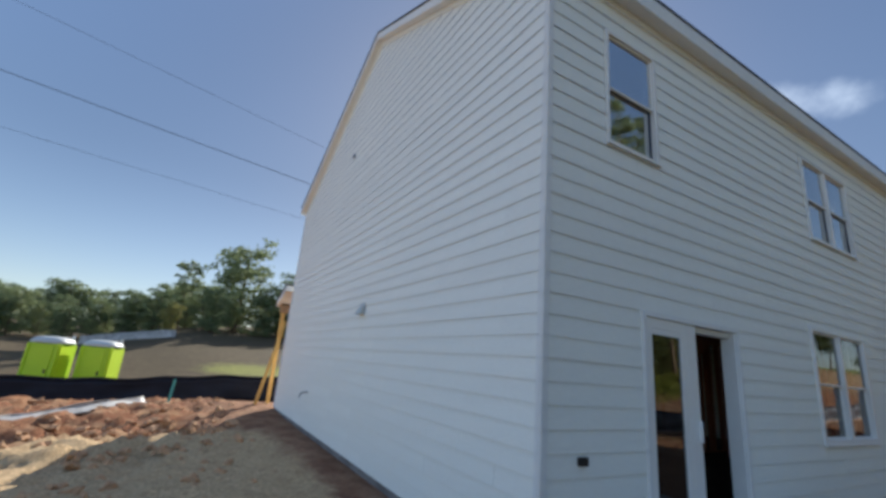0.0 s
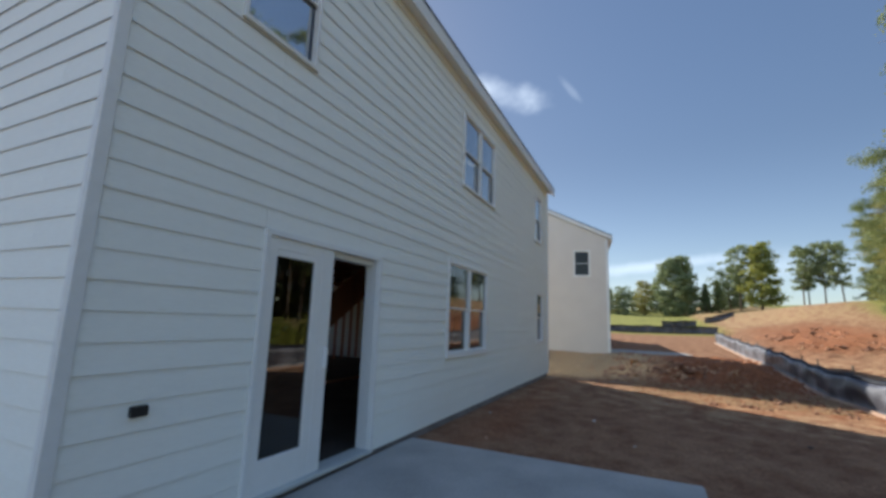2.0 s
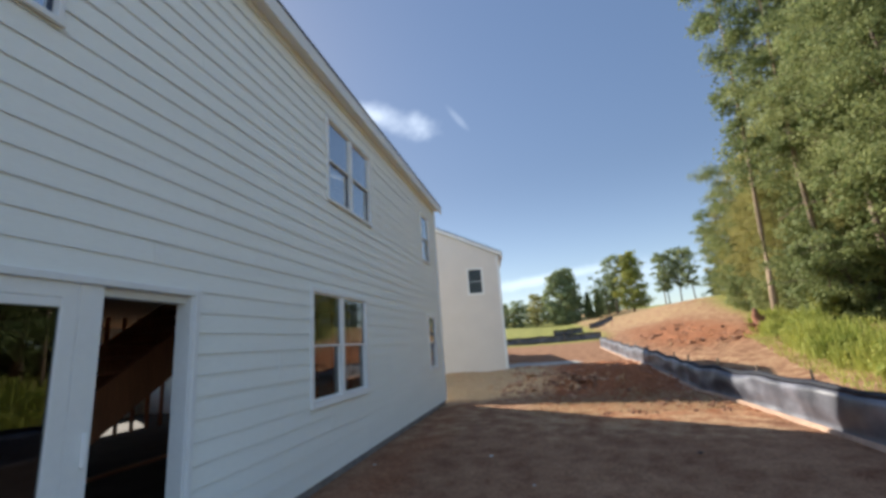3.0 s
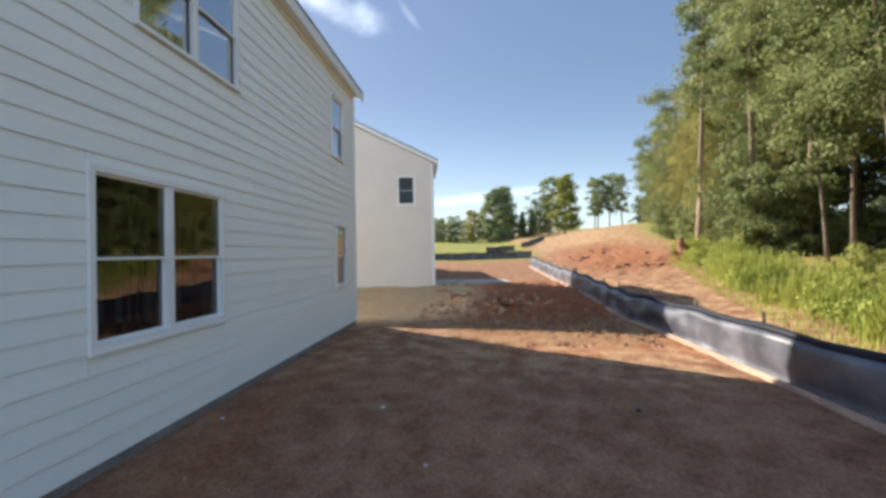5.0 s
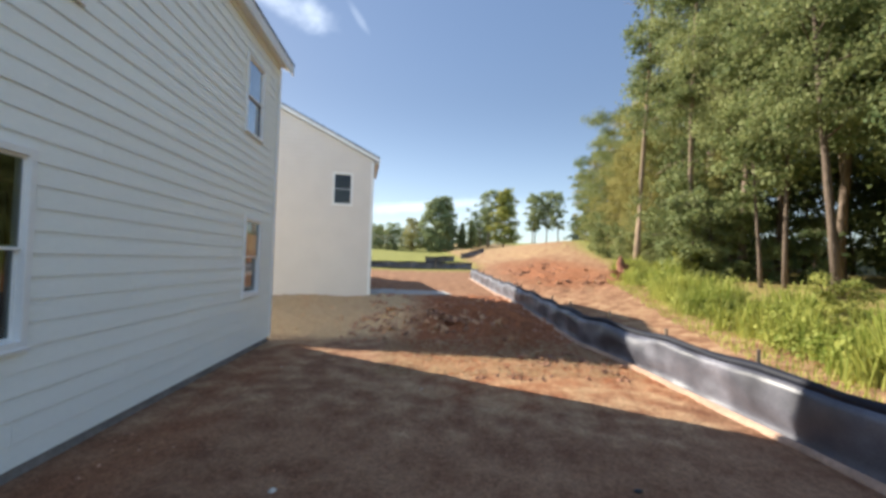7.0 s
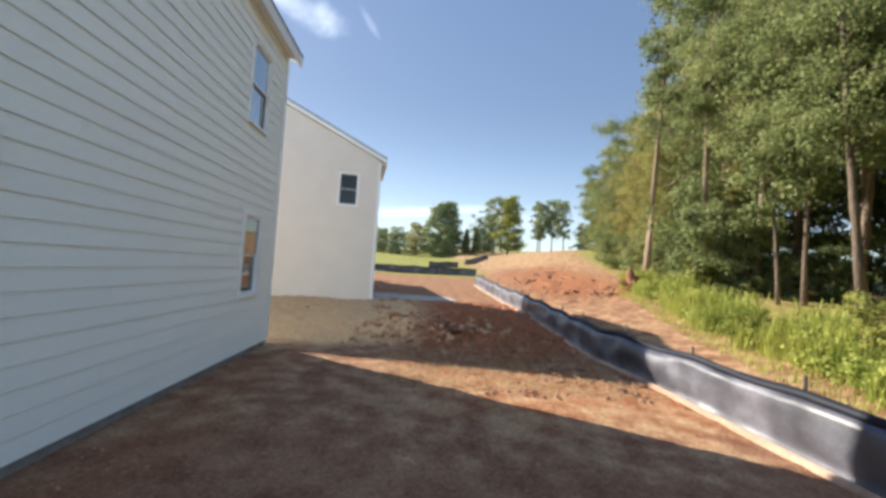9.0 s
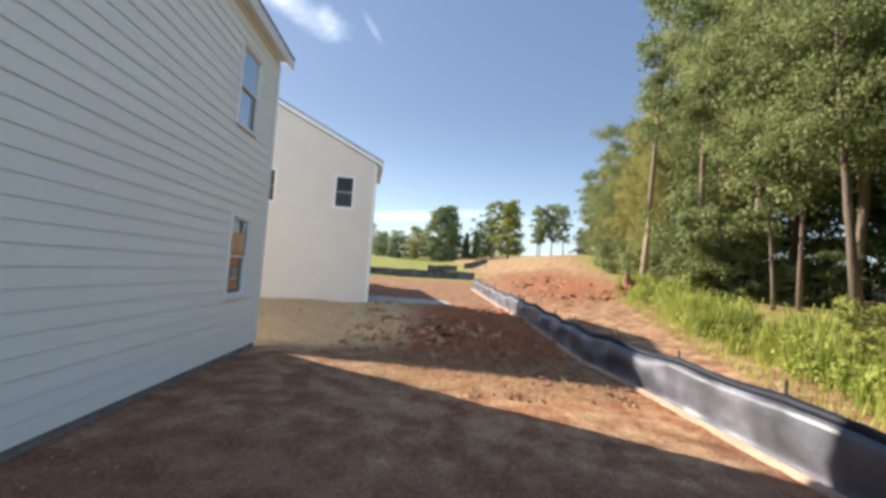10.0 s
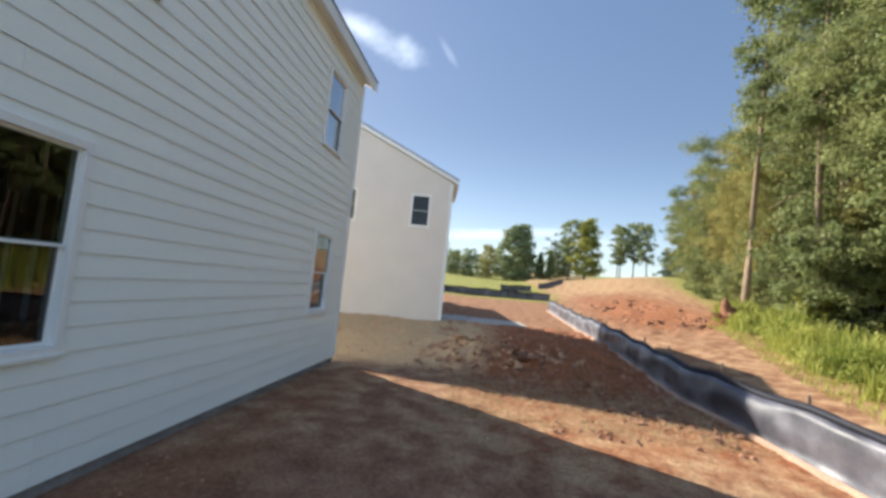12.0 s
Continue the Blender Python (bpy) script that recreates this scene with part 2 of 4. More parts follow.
LUMBER = material("yellow_lumber", (0.62, 0.38, 0.11), 0.7, grain=0.15, grain_scale=14, blotch=0.15, bump=0.2, bump_dist=0.002, stretch=(3, 3, 0.4))
# indoor floor; the gloom of the room is put into its near-black colour
DIM_FLOOR = material("darkened_floor", (0.07, 0.055, 0.045), 0.9, grain=0.25, grain_scale=20, blotch=0.3, blotch_scale=1.5, bump=0.2)
SHEATH = material("osb_sheathing", (0.30, 0.19, 0.11), 0.85, grain=0.3, grain_scale=22, blotch=0.15, bump=0.2)
FABRIC = material("black_silt_fabric", (0.015, 0.018, 0.034), 0.44, grain=0.25, grain_scale=50, blotch=0.4, blotch_scale=1.6, bump=0.35, bump_dist=0.006, spec=0.65, tint=(0.18, 0.176, 0.20))
# darker copy of the fabric, for top hems
DARK_FABRIC = material("darker_silt_fabric", (0.012, 0.014, 0.024), 0.6, grain=0.2, grain_scale=50, blotch=0.2, blotch_scale=1.5, bump=0.3, bump_dist=0.006, spec=0.25)
PALE_FABRIC = material("pale_silt_fabric", (0.42, 0.41, 0.40), 0.6, grain=0.2, grain_scale=40, blotch=0.3, blotch_scale=2, bump=0.3, bump_dist=0.006)
DUSTY = material("dusty_fabric", (0.40, 0.26, 0.18), 0.9, grain=0.2, grain_scale=20, blotch=0.25, blotch_scale=2, bump=0.3, bump_dist=0.01)
STAKE = material("grey_hardwood_stake", (0.30, 0.22, 0.15), 0.85, grain=0.25, blotch=0.2, each=0.2, stretch=(3, 3, 0.5))
BARK = material("bark", (0.17, 0.125, 0.09), 0.95, grain=0.35, grain_scale=9, blotch=0.25, blotch_scale=1.5, bump=0.8, bump_dist=0.04, each=0.2, stretch=(2.5, 2.5, 0.5))
PALE_BARK = material("pale_pine_bark", (0.34, 0.25, 0.17), 0.95, grain=0.3, grain_scale=9, blotch=0.25, blotch_scale=1.5, bump=0.8, bump_dist=0.04, each=0.15, stretch=(2.5, 2.5, 0.5))
LEAF = leaf_material("broad_leaves", (0.105, 0.155, 0.058), (0.33, 0.355, 0.145))
LEAF_DARK = leaf_material("dark_leaves", (0.085, 0.135, 0.055), (0.27, 0.30, 0.12))
LEAF_AUTUMN = leaf_material("turning_leaves", (0.19, 0.215, 0.062), (0.40, 0.36, 0.13))
# leaves of distant trees, with the haze of distance mixed into the colour
FAR_HAZE_LEAF = leaf_material("hazed_leaves", (0.12, 0.165, 0.085), (0.31, 0.35, 0.17))
NEEDLE = leaf_material("pine_needles", (0.09, 0.14, 0.06), (0.25, 0.28, 0.11))
YELLOW_LEAF = leaf_material("yellow_green_leaves", (0.20, 0.24, 0.05), (0.42, 0.41, 0.11))
WEED = leaf_material("weed_leaves", (0.20, 0.26, 0.045), (0.48, 0.48, 0.12))
LIME = material("lime_plastic", (0.52, 0.72, 0.01), 0.45, grain=0.03, blotch=0.06, bump=0.05)
PALE_PLASTIC = material("pale_grey_plastic", (0.55, 0.57, 0.55), 0.5, grain=0.04, blotch=0.06, bump=0.05)
DARK = material("black_plastic", (0.02, 0.02, 0.02), 0.5)
METAL = material("galvanised_metal", (0.45, 0.45, 0.45), 0.45, 0.8, grain=0.08, blotch=0.1)
TEAL = material("teal_stake_paint", (0.10, 0.42, 0.40), 0.6, blotch=0.2)
CLOD = material("clay_clod", (0.34, 0.15, 0.08), 0.95, grain=0.25, grain_scale=14, blotch=0.25, bump=0.6, bump_dist=0.02, each=0.2, tint=(0.28, 0.17, 0.11))
CLOD_TAN = material("sandy_clod", (0.60, 0.36, 0.19), 0.95, grain=0.25, grain_scale=14, blotch=0.25, bump=0.6, bump_dist=0.02, each=0.2, tint=(0.42, 0.23, 0.12))
ROOT = material("dead_wood", (0.27, 0.12, 0.07), 0.95, grain=0.3, grain_scale=10, blotch=0.2, bump=0.5, bump_dist=0.02)
GROUND = ground_material()
GLASS = glass_material("window_glass", 0.010, 5.0, (0.62, 0.68, 0.68))
GLASS_WAVY = glass_material("wavy_window_glass", 0.035, 1.62, (0.30, 0.33, 0.32))
GLASS_DOOR = glass_material("dark_door_glass", 0.02, 1.8, (0.10, 0.11, 0.11))
GLASS_N = glass_material("dark_window_glass", 0.004, 1.34, (0.3, 0.33, 0.33))


# ---- mesh helpers ----
def part(name, bm, mat, parent=None, label="", smooth=False):
    """Links a bmesh as one mesh object under a thing or a part."""
    me = bpy.data.meshes.new(name)
    bm.to_mesh(me)
    bm.free()
    me.materials.append(mat)
    if smooth:
        me.polygons.foreach_set("use_smooth", [True] * len(me.polygons))
    ob = new(name, me)
    if parent:
        ob.parent = parent
    return tagged(ob, label)


def shared(name, me, parent, m):
    ob = new(name, me)
    ob.parent = parent
    ob.matrix_basis = m
    return ob


def slab(bm, x0, x1, y0, y1, z0, z1, bevel=0.0):
    r = bmesh.ops.create_cube(bm, size=1)
    for v in r["verts"]:
        v.co = Vector((x0 if v.co.x < 0 else x1, y0 if v.co.y < 0 else y1, z0 if v.co.z < 0 else z1))
    if bevel:
        es = list({e for v in r["verts"] for e in v.link_edges})
        bmesh.ops.bevel(bm, geom=es, offset=bevel, segments=2, affect="EDGES")
    return bm


def boxed(x0, x1, y0, y1, z0, z1, bevel=0.0):
    return slab(bmesh.new(), x0, x1, y0, y1, z0, z1, bevel)


def prism(poly, d0, d1, axis):
    """A flat outline of (a, b) pulled along an axis: 'x' takes (y, z), 'y' takes (x, z)."""
    bm = bmesh.new()
    put = (lambda a, b, d: (d, a, b)) if axis == "x" else (lambda a, b, d: (a, d, b))
    lo = [bm.verts.new(put(a, b, d0)) for a, b in poly]
    hi = [bm.verts.new(put(a, b, d1)) for a, b in poly]
    bm.faces.new(lo), bm.faces.new(hi[::-1])
    for i in range(len(poly)):
        j = (i + 1) % len(poly)
        bm.faces.new((lo[i], hi[i], hi[j], lo[j]))
    bmesh.ops.recalc_face_normals(bm, faces=bm.faces)
    return bm


def tube(bm, points, radii, sides=6):
    """A tapered tube along points."""
    rings = []
    for i, (p, r) in enumerate(zip(points, radii)):
        d = (Vector(points[min(i + 1, len(points) - 1)]) - Vector(points[max(i - 1, 0)])).normalized()
        q = d.to_track_quat("Z", "Y")
        rings.append([bm.verts.new(Vector(p) + q @ Vector((r * math.cos(2 * math.pi * k / sides), r * math.sin(2 * math.pi * k / sides), 0))) for k in range(sides)])
    for a, b in zip(rings, rings[1:]):
        for k in range(sides):
            bm.faces.new((a[k], a[(k + 1) % sides], b[(k + 1) % sides], b[k]))
    bm.faces.new(rings[-1])
    bm.faces.new(rings[0][::-1])
    return bm


def ring(x0, x1, z0, z1, t, y0, y1, tb=None, bevel=0.003):
    """A rectangular frame in one piece, t wide (tb at the bottom), from y0 to y1."""
    tb = t if tb is None else tb
    bm = bmesh.new()
    loops = []
    for y in (y0, y1):
        for a, b, c, d in ((x0, x1, z0, z1), (x0 + t, x1 - t, z0 + tb, z1 - t)):
            loops.append([bm.verts.new(p) for p in ((a, y, c), (b, y, c), (b, y, d), (a, y, d))])
    of, nf, ob_, nb = loops
    for i in range(4):
        j = (i + 1) % 4
        for q in ((of[i], of[j], nf[j], nf[i]), (ob_[j], ob_[i], nb[i], nb[j]), (of[j], of[i], ob_[i], ob_[j]), (nf[i], nf[j], nb[j], nb[i])):
            bm.faces.new(q)
    bmesh.ops.recalc_face_normals(bm, faces=bm.faces)
    if bevel:
        bmesh.ops.bevel(bm, geom=list(bm.edges), offset=bevel, segments=1, affect="EDGES")
    return bm


def empty(name, m=None):
    ob = new(name)
    if m is not None:
        ob.matrix_basis = m
    return ob


def smoothstep(a, b, t):
    t = np.clip((t - a) / (b - a), 0, 1)
    return t * t * (3 - 2 * t)


# ---- ground ----
def height(x, y):
    """Lie of the land: level yard, bank towards the woods, rise beyond the second house, fall to the street."""
    h = -0.10 + 0.30 * smoothstep(14, 22, x)
    h = h + 0.057 * np.clip(x - 23, 0, 110) * smoothstep(70, 30, y)
    h = h + 0.13 * np.clip(-y - 7.3, 0, 9) + 0.03 * np.clip(-y - 16.3, 0, 80)
    h = h + 1.6 * np.exp(-((x - 50) / 15) ** 2 - ((y + 24) / 12) ** 2)
    h = h + 0.22 * np.exp(-((x - 16.5) / 3.0) ** 2 - ((y + 4.6) / 1.9) ** 2)
    a = np.clip(((x - 15.2) * -2.6 + (y + 2.5) * -2.4) / 12.52, 0, 1)
    h = h + (0.30 + 0.12 * np.sin(x * 7) * np.sin(y * 5)) * np.exp(-((x - 15.2 + 2.6 * a) ** 2 + (y + 2.5 + 2.4 * a) ** 2) / 0.26)
    h = h - (0.8 - 0.42 * smoothstep(-6, 0.5, x)) * smoothstep(11, 17, y) - 0.35 * smoothstep(17, 24, y) + 0.075 * np.clip(y - 27, 0, 36) * smoothstep(-16, -2, x) * smoothstep(60, 40, x) + 0.055 * np.clip(y - 34, 0, 110)
    h = h - 0.34 * smoothstep(-0.3, -4.2, x) * smoothstep(1.0, 5.5, y) * smoothstep(15, 11, y)
    h = h + 0.30 * np.exp(-((x + 5.0) / 4.4) ** 2 - ((y - 11.2) / 2.1) ** 2)
    return h


def zones(x, y):
    bump = 1.15 * np.exp(-((x - 17.0) / 5.0) ** 4 - ((y + 5.2) / 2.7) ** 4)
    scarp = np.exp(-((x - 30) / 9.0) ** 4 - ((y + 11.5) / 3.2) ** 4)
    strip = smoothstep(6.5, 10, x) * smoothstep(-1.0, -4.5, y) * smoothstep(16, 12, x) * smoothstep(-9, -7, y)
    wall = np.exp(-((y + 0.6) / 0.8) ** 2) * (x > -0.5) * (x < 12.6)
    left = smoothstep(-0.6, -2.5, x) * smoothstep(3, 7, y) * smoothstep(17, 13, y)
    clay = np.clip(bump + 0.62 * scarp + 0.72 * strip + 0.45 * wall + 0.55 * left, 0, 1)
    gap = smoothstep(11.5, 15.0, x) * smoothstep(23, 20.5, x) * smoothstep(-4.6, -0.8, y)
    straw = np.clip(0.95 * gap + 0.28 * smoothstep(6, 9, x) * np.clip(1 - bump, 0, 1) * smoothstep(-8, -6, y) * smoothstep(24, 20, x) + 0.08 * smoothstep(28, 40, x) * smoothstep(-7, -10, y) + 0.02 + 0.10 * smoothstep(1.5, 4.5, -y) * (x > 0)
                    + 0.22 * smoothstep(-7.6, -8.6, y) * (1 - scarp) + 0.30 * left + 0.80 * smoothstep(-0.1, -1.0, x) * smoothstep(8.5, 6.5, y) * smoothstep(-3.5, 3.0, y), 0, 1)
    lawn = 0.8 * smoothstep(33, 37, x) * smoothstep(-9.5, -6.5, y)
    bank = smoothstep(0.2, 2.2, -y - 8.2 - 0.27 * np.clip(x - 9.2, 0, 60)) * 0.55
    verge = np.exp(-((y - 35) / 2.8) ** 2) * smoothstep(-3, 2, x)
    field = 0.95 * verge + 0.12 * smoothstep(28, 34, y)
    turf = 0.9 * smoothstep(17.5, 19.5, y)
    return clay, straw, np.clip(lawn + bank + field + 0.30 * smoothstep(28, 42, x) * smoothstep(-6, -10, y) + 0.1 * smoothstep(45, 70, x), 0, 1), np.clip(turf, 0, 1)


def build_ground():
    def line(lo, hi, step, far):
        a = list(np.arange(lo, hi, step))
        g, s = a[-1], step
        while g < far:
            s *= 1.22
            g += s
            a.append(g)
        g, s = a[0], step
        while g > -far:
            s *= 1.22
            g -= s
            a.insert(0, g)
        return np.array(a)
    xs, ys = line(-8, 27, 0.13, 900), line(-13, 14, 0.13, 900)
    X, Y = np.meshgrid(xs, ys, indexing="ij")
    Z = height(X, Y)
    rough = 0.45 + 3.6 * np.exp(-((X - 14.6) / 2.6) ** 4 - ((Y + 4.4) / 1.9) ** 4) + 2.2 * np.exp(-((X - 18.0) / 4.0) ** 4 - ((Y + 5.4) / 2.2) ** 4) + 0.9 * smoothstep(-0.3, -1.2, X) * smoothstep(0, 2, Y) + 2.6 * smoothstep(-0.8, -2.5, X) * smoothstep(4.2, 7.0, Y) * smoothstep(16, 12, Y) \
        + 0.9 * smoothstep(12, 14, X) * smoothstep(-3, -1.5, Y) * smoothstep(8, 5, Y) + 2.5 * smoothstep(20, 23, X) * smoothstep(-8.2, -9.5, Y) * smoothstep(-16, -13, Y)
    rough = rough * np.where((X > -0.4) & (X < 12.7) & (Y > -0.5) & (Y < 10.8), 0.0, 1.0)
    N = np.empty_like(Z)
    for i in range(len(xs)):
        for j in range(len(ys)):
            p = Vector((xs[i], ys[j], 0))
            if -9 < xs[i] < 34 and -17 < ys[j] < 18:
                N[i, j] = 0.045 * noise.noise(p * 0.9) + 0.035 * noise.noise(p * 2.3) + 0.05 * (abs(noise.noise(p * 4.1)) - 0.22) + 0.022 * noise.noise(p * 7)
            else:
                N[i, j] = 0.15 * noise.noise(p * 0.15)
    Z = Z + N * rough
    nx, ny = len(xs), len(ys)
    verts = np.stack([X.ravel(), Y.ravel(), Z.ravel()], 1)
    idx = np.arange(nx * ny).reshape(nx, ny)
    faces = np.stack([idx[:-1, :-1].ravel(), idx[1:, :-1].ravel(), idx[1:, 1:].ravel(), idx[:-1, 1:].ravel()], 1)
    me = bpy.data.meshes.new("ground")
    me.from_pydata(verts.tolist(), [], faces.tolist())
    me.polygons.foreach_set("use_smooth", [True] * len(me.polygons))
    for name, values in zip(("clay", "straw", "grass", "turf"), zones(X.ravel(), Y.ravel())):
        at = me.attributes.new(name, "FLOAT", "POINT")
        at.data.foreach_set("value", np.asarray(values, dtype=np.float32))
    me.materials.append(GROUND)
    tagged(new("ground", me), "bare red clay and straw-strewn building plot", "ground", kind="structure")


build_ground()


def ground_at(x, y):
    return float(height(np.float64(x), np.float64(y)))


# ---- windows ----
def window(parent, m, wide, z0, z1, units=1, glass=GLASS, screen=False, t=0.036, label="white vinyl double-hung window"):
    """A double-hung window of one or two units; the wall's face is y = 0 and the outside is -y."""
    w = wide / units
    s = 0.024
    win = part("window", ring(0, wide, z0, z1, t, -0.034, 0.09), VINYL, parent, label)
    win.matrix_basis = m
    part("sill", boxed(-0.012, wide + 0.012, -0.048, -0.020, z0 - 0.022, z0 + 0.010, 0.004), VINYL, win)
    for k in range(1, units):
        zm = (z0 + z1) / 2
        part("mullion", boxed(k * w - 0.035, k * w + 0.035, -0.03, 0.088, zm + 0.001, z1 - t, 0.004), VINYL, win)
        part("mullion", boxed(k * w - 0.035, k * w + 0.035, -0.03, 0.088, z0 + t, zm, 0.004), VINYL, win)
    zm = (z0 + z1) / 2
    for k in range(units):
        a, b = k * w + (t if k == 0 else 0.035), (k + 1) * w - (t if k == units - 1 else 0.035)
        for name, lo, hi, y, mat in (("upper_sash", zm - 0.018, z1 - t, -0.004, VINYL), ("lower_sash", z0 + t, zm + 0.018, 0.028, DARK_SASH if screen else VINYL)):
            part(name, ring(a, b, lo, hi, s, y, y + 0.03), mat, win)
            pane = part("pane", boxed(a + s, b - s, y + 0.012, y + 0.018, lo + s, hi - s), glass, win, "clear glass pane")
            pane.visible_shadow = False
    return win


# ---- walls with openings ----
def wall_mesh(length, depth, top, openings):
    """A wall along x from 0, face at y = 0, pierced by (x0, x1, z0, z1); top is a height."""
    bm = bmesh.new()
    xs = sorted({0, length, *[o[0] for o in openings], *[o[1] for o in openings]})
    for a, b in zip(xs, xs[1:]):
        mid = (a + b) / 2
        z = 0.0
        for o in sorted([o for o in openings if o[0] < mid < o[1]], key=lambda o: o[2]):
            if o[2] > z:
                slab(bm, a, b, 0, depth, z, o[2])
            z = o[3]
        if z < top:
            slab(bm, a, b, 0, depth, z, top)
    bmesh.ops.remove_doubles(bm, verts=bm.verts, dist=0.0005)
    return bm


EXPOSE = 0.178


BOARD = [(-0.0155, 0.0), (-0.0148, 0.003), (-0.005, EXPOSE + 0.012), (-0.001, EXPOSE + 0.012), (-0.001, 0.010), (-0.0125, 0.007)]


def plank_mesh(length):
    """A lap board, bottom edge proud, with the top tucked under the next board."""
    bm2 = prism(BOARD, 0, length, "x")
    me = bpy.data.meshes.new("plank")
    bm2.to_mesh(me)
    bm2.free()
    return me


PLANKS = {}


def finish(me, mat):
    """Painted face, and a bottom edge coloured dark to draw the shade under each lap."""
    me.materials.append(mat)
    me.materials.append(LAP_SHADE)
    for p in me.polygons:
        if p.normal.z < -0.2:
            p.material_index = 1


def planks(parent, m, courses, span, openings, mat, rng):
    """Lap boards as objects: span(z) gives the run of a course, cut round the openings into boards."""
    for c in range(courses):
        z = c * EXPOSE
        a, b = span(z)
        runs = [(a, b)]
        for x0, x1, z0, z1 in openings:
            if z + EXPOSE > z0 and z < z1:
                runs = [r for s in runs for r in ((s[0], min(s[1], x0)), (max(s[0], x1), s[1])) if r[1] - r[0] > 0.03]
                size = round(x1 - x0 - 0.003, 3)
                if size not in PLANKS:
                    PLANKS[size] = plank_mesh(size)
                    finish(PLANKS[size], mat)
                for lo, hi in ((z, z0), (z1, z + EXPOSE)):     # ripped boards over and under the opening
                    if hi - lo > 0.01:
                        shared("plank", PLANKS[size], parent, m @ pose(x0 + 0.0015, 0, lo) @ Matrix.Diagonal((1, 1, (hi - lo) / EXPOSE, 1)))
        for s, e in runs:
            x = s
            first = rng.choice((1.22, 2.44, 3.05, 3.66))
            while x < e - 0.02:
                stop = min(x + first, e)
                if e - stop < 0.4:
                    stop = e
                first = 3.66
                size = round(stop - x - 0.003, 3)
                if size not in PLANKS:
                    PLANKS[size] = plank_mesh(size)
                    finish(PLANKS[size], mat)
                shared("plank", PLANKS[size], parent, m @ pose(x, rng.uniform(-0.0012, 0.0008), z + rng.uniform(-0.0015, 0.0015)))
                x = stop


# ---- the first house ----
GABLE_BOX = (6.06, 5.79)           # y, z of a small fitting on the gable
L, D, EAVE, RIDGE = 12.31, 10.38, 5.70, 8.20
house = tagged(empty("house"), "new two-storey house with pale grey lap siding, still unfinished inside", "house")
REAR_OPEN = [  # x0, x1, z0, z1 in the rear wall
    (0.80, 1.64, 3.78, 5.15), (5.34, 7.03, 3.77, 5.125), (10.62, 11.415, 3.77, 5.11),
    (4.84, 6.68, 0.885, 2.40), (10.77, 11.575, 0.92, 2.33), (1.24, 2.96, 0.0, 2.14)]
part("foundation", boxed(0.012, L - 0.012, 0.012, D - 0.012, -0.6, -0.004), FOUNDATION, house, "grey concrete foundation strip")
CORE_OPEN = REAR_OPEN[:5] + [(1.20, 3.02, 0.0, 2.16)]
rear = part("rear_wall", wall_mesh(L, 0.14, EAVE, CORE_OPEN), SIDING, house, "rear wall clad in pale grey lap boards")
gable = [(0.142, 0.0), (D - 0.142, 0.0), (D - 0.142, EAVE), (D / 2, EAVE + (D / 2 - 0.142) * 0.48), (0.142, EAVE)]
side = part("side_wall", prism(gable, 0.0, 0.14, "x"), SIDING, house, "gable wall clad in pale lap boards")
part("side_wall", prism(gable, L - 0.14, L, "x"), SIDING, house, "far gable wall")
front = part("front_wall", wall_mesh(L, 0.14, EAVE, [(8.8, 11.8, 0.9, 2.1), (2.5, 4.1, 3.8, 5.1), (8, 9.6, 3.8, 5.1)]), SIDING, house, "street wall")
front.matrix_basis = pose(0, D - 0.14, 0)
SLOPE = (RIDGE - EAVE) / (D / 2)
OV, RK, RK_FAR = 0.17, 0.15, 0.36                       # eave and rake overhangs


def roof(parent, x0, x1, y0, y1, eave, slope, ov, rk, rk2, thick=0.16):
    mid = (y0 + y1) / 2
    ridge = eave + slope * (mid - y0)
    drop = slope * ov
    for sgn, ya, yb in ((1, y0 - ov, mid), (-1, y1 + ov, mid)):
        prof = [(ya, eave - drop + 0.02), (yb, ridge + 0.02), (yb, ridge + 0.02 + thick), (ya, eave - drop + 0.02 + thick)]
        part("roof_deck", prism(prof, x0 - rk, x1 + rk2, "x"), TRIM, parent, "white roof edge with soffit")
        prof = [(ya - sgn * 0.02, eave - drop + 0.024 + thick), (yb, ridge + 0.024 + thick + 0.01), (yb, ridge + thick + 0.06), (ya - sgn * 0.02, eave - drop + thick + 0.06)]
        part("shingles", prism(prof, x0 - rk - 0.015, x1 + rk2 + 0.015, "x"), SHINGLE, parent, "dark asphalt shingles")
        part("soffit", boxed(x0, x1, min(ya, ya + sgn * ov), max(ya, ya + sgn * ov) - 0.0, eave - drop - 0.02, eave - drop + 0.018), TRIM, parent)
        part("fascia", boxed(x0 - rk, x1 + rk2, ya - 0.012, ya + 0.012, eave - drop - 0.03, eave - drop + thick + 0.015), TRIM, parent, "white fascia board")


roof(house, 0, L, 0, D, EAVE, SLOPE, OV, RK, RK_FAR)
# corner boards and frieze
for ya, yb in ((0.0, D / 2), (D, D / 2)):
    part("rake_board", prism([(ya, EAVE - 0.075), (yb, RIDGE - 0.075), (yb, RIDGE + 0.015), (ya, EAVE + 0.015)], -0.028, -0.002, "x"), SIDING, house)
part("frieze_board", boxed(0.06, L - 0.06, -0.03, -0.002, 5.515, EAVE - OV * SLOPE - 0.021), TRIM, house)
CB = 0.028
part("corner_board", boxed(-CB, 0.045, -CB, 0.0, 0.0, EAVE - 0.15, 0.003), TRIM, house)
part("corner_board", boxed(-CB, -0.001, 0.001, 0.045, 0.0, EAVE - 0.2, 0.003), TRIM, house)
part("corner_board", boxed(L - 0.06, L + CB, -CB, 0.0, 0.0, EAVE - 0.15, 0.003), TRIM, house)
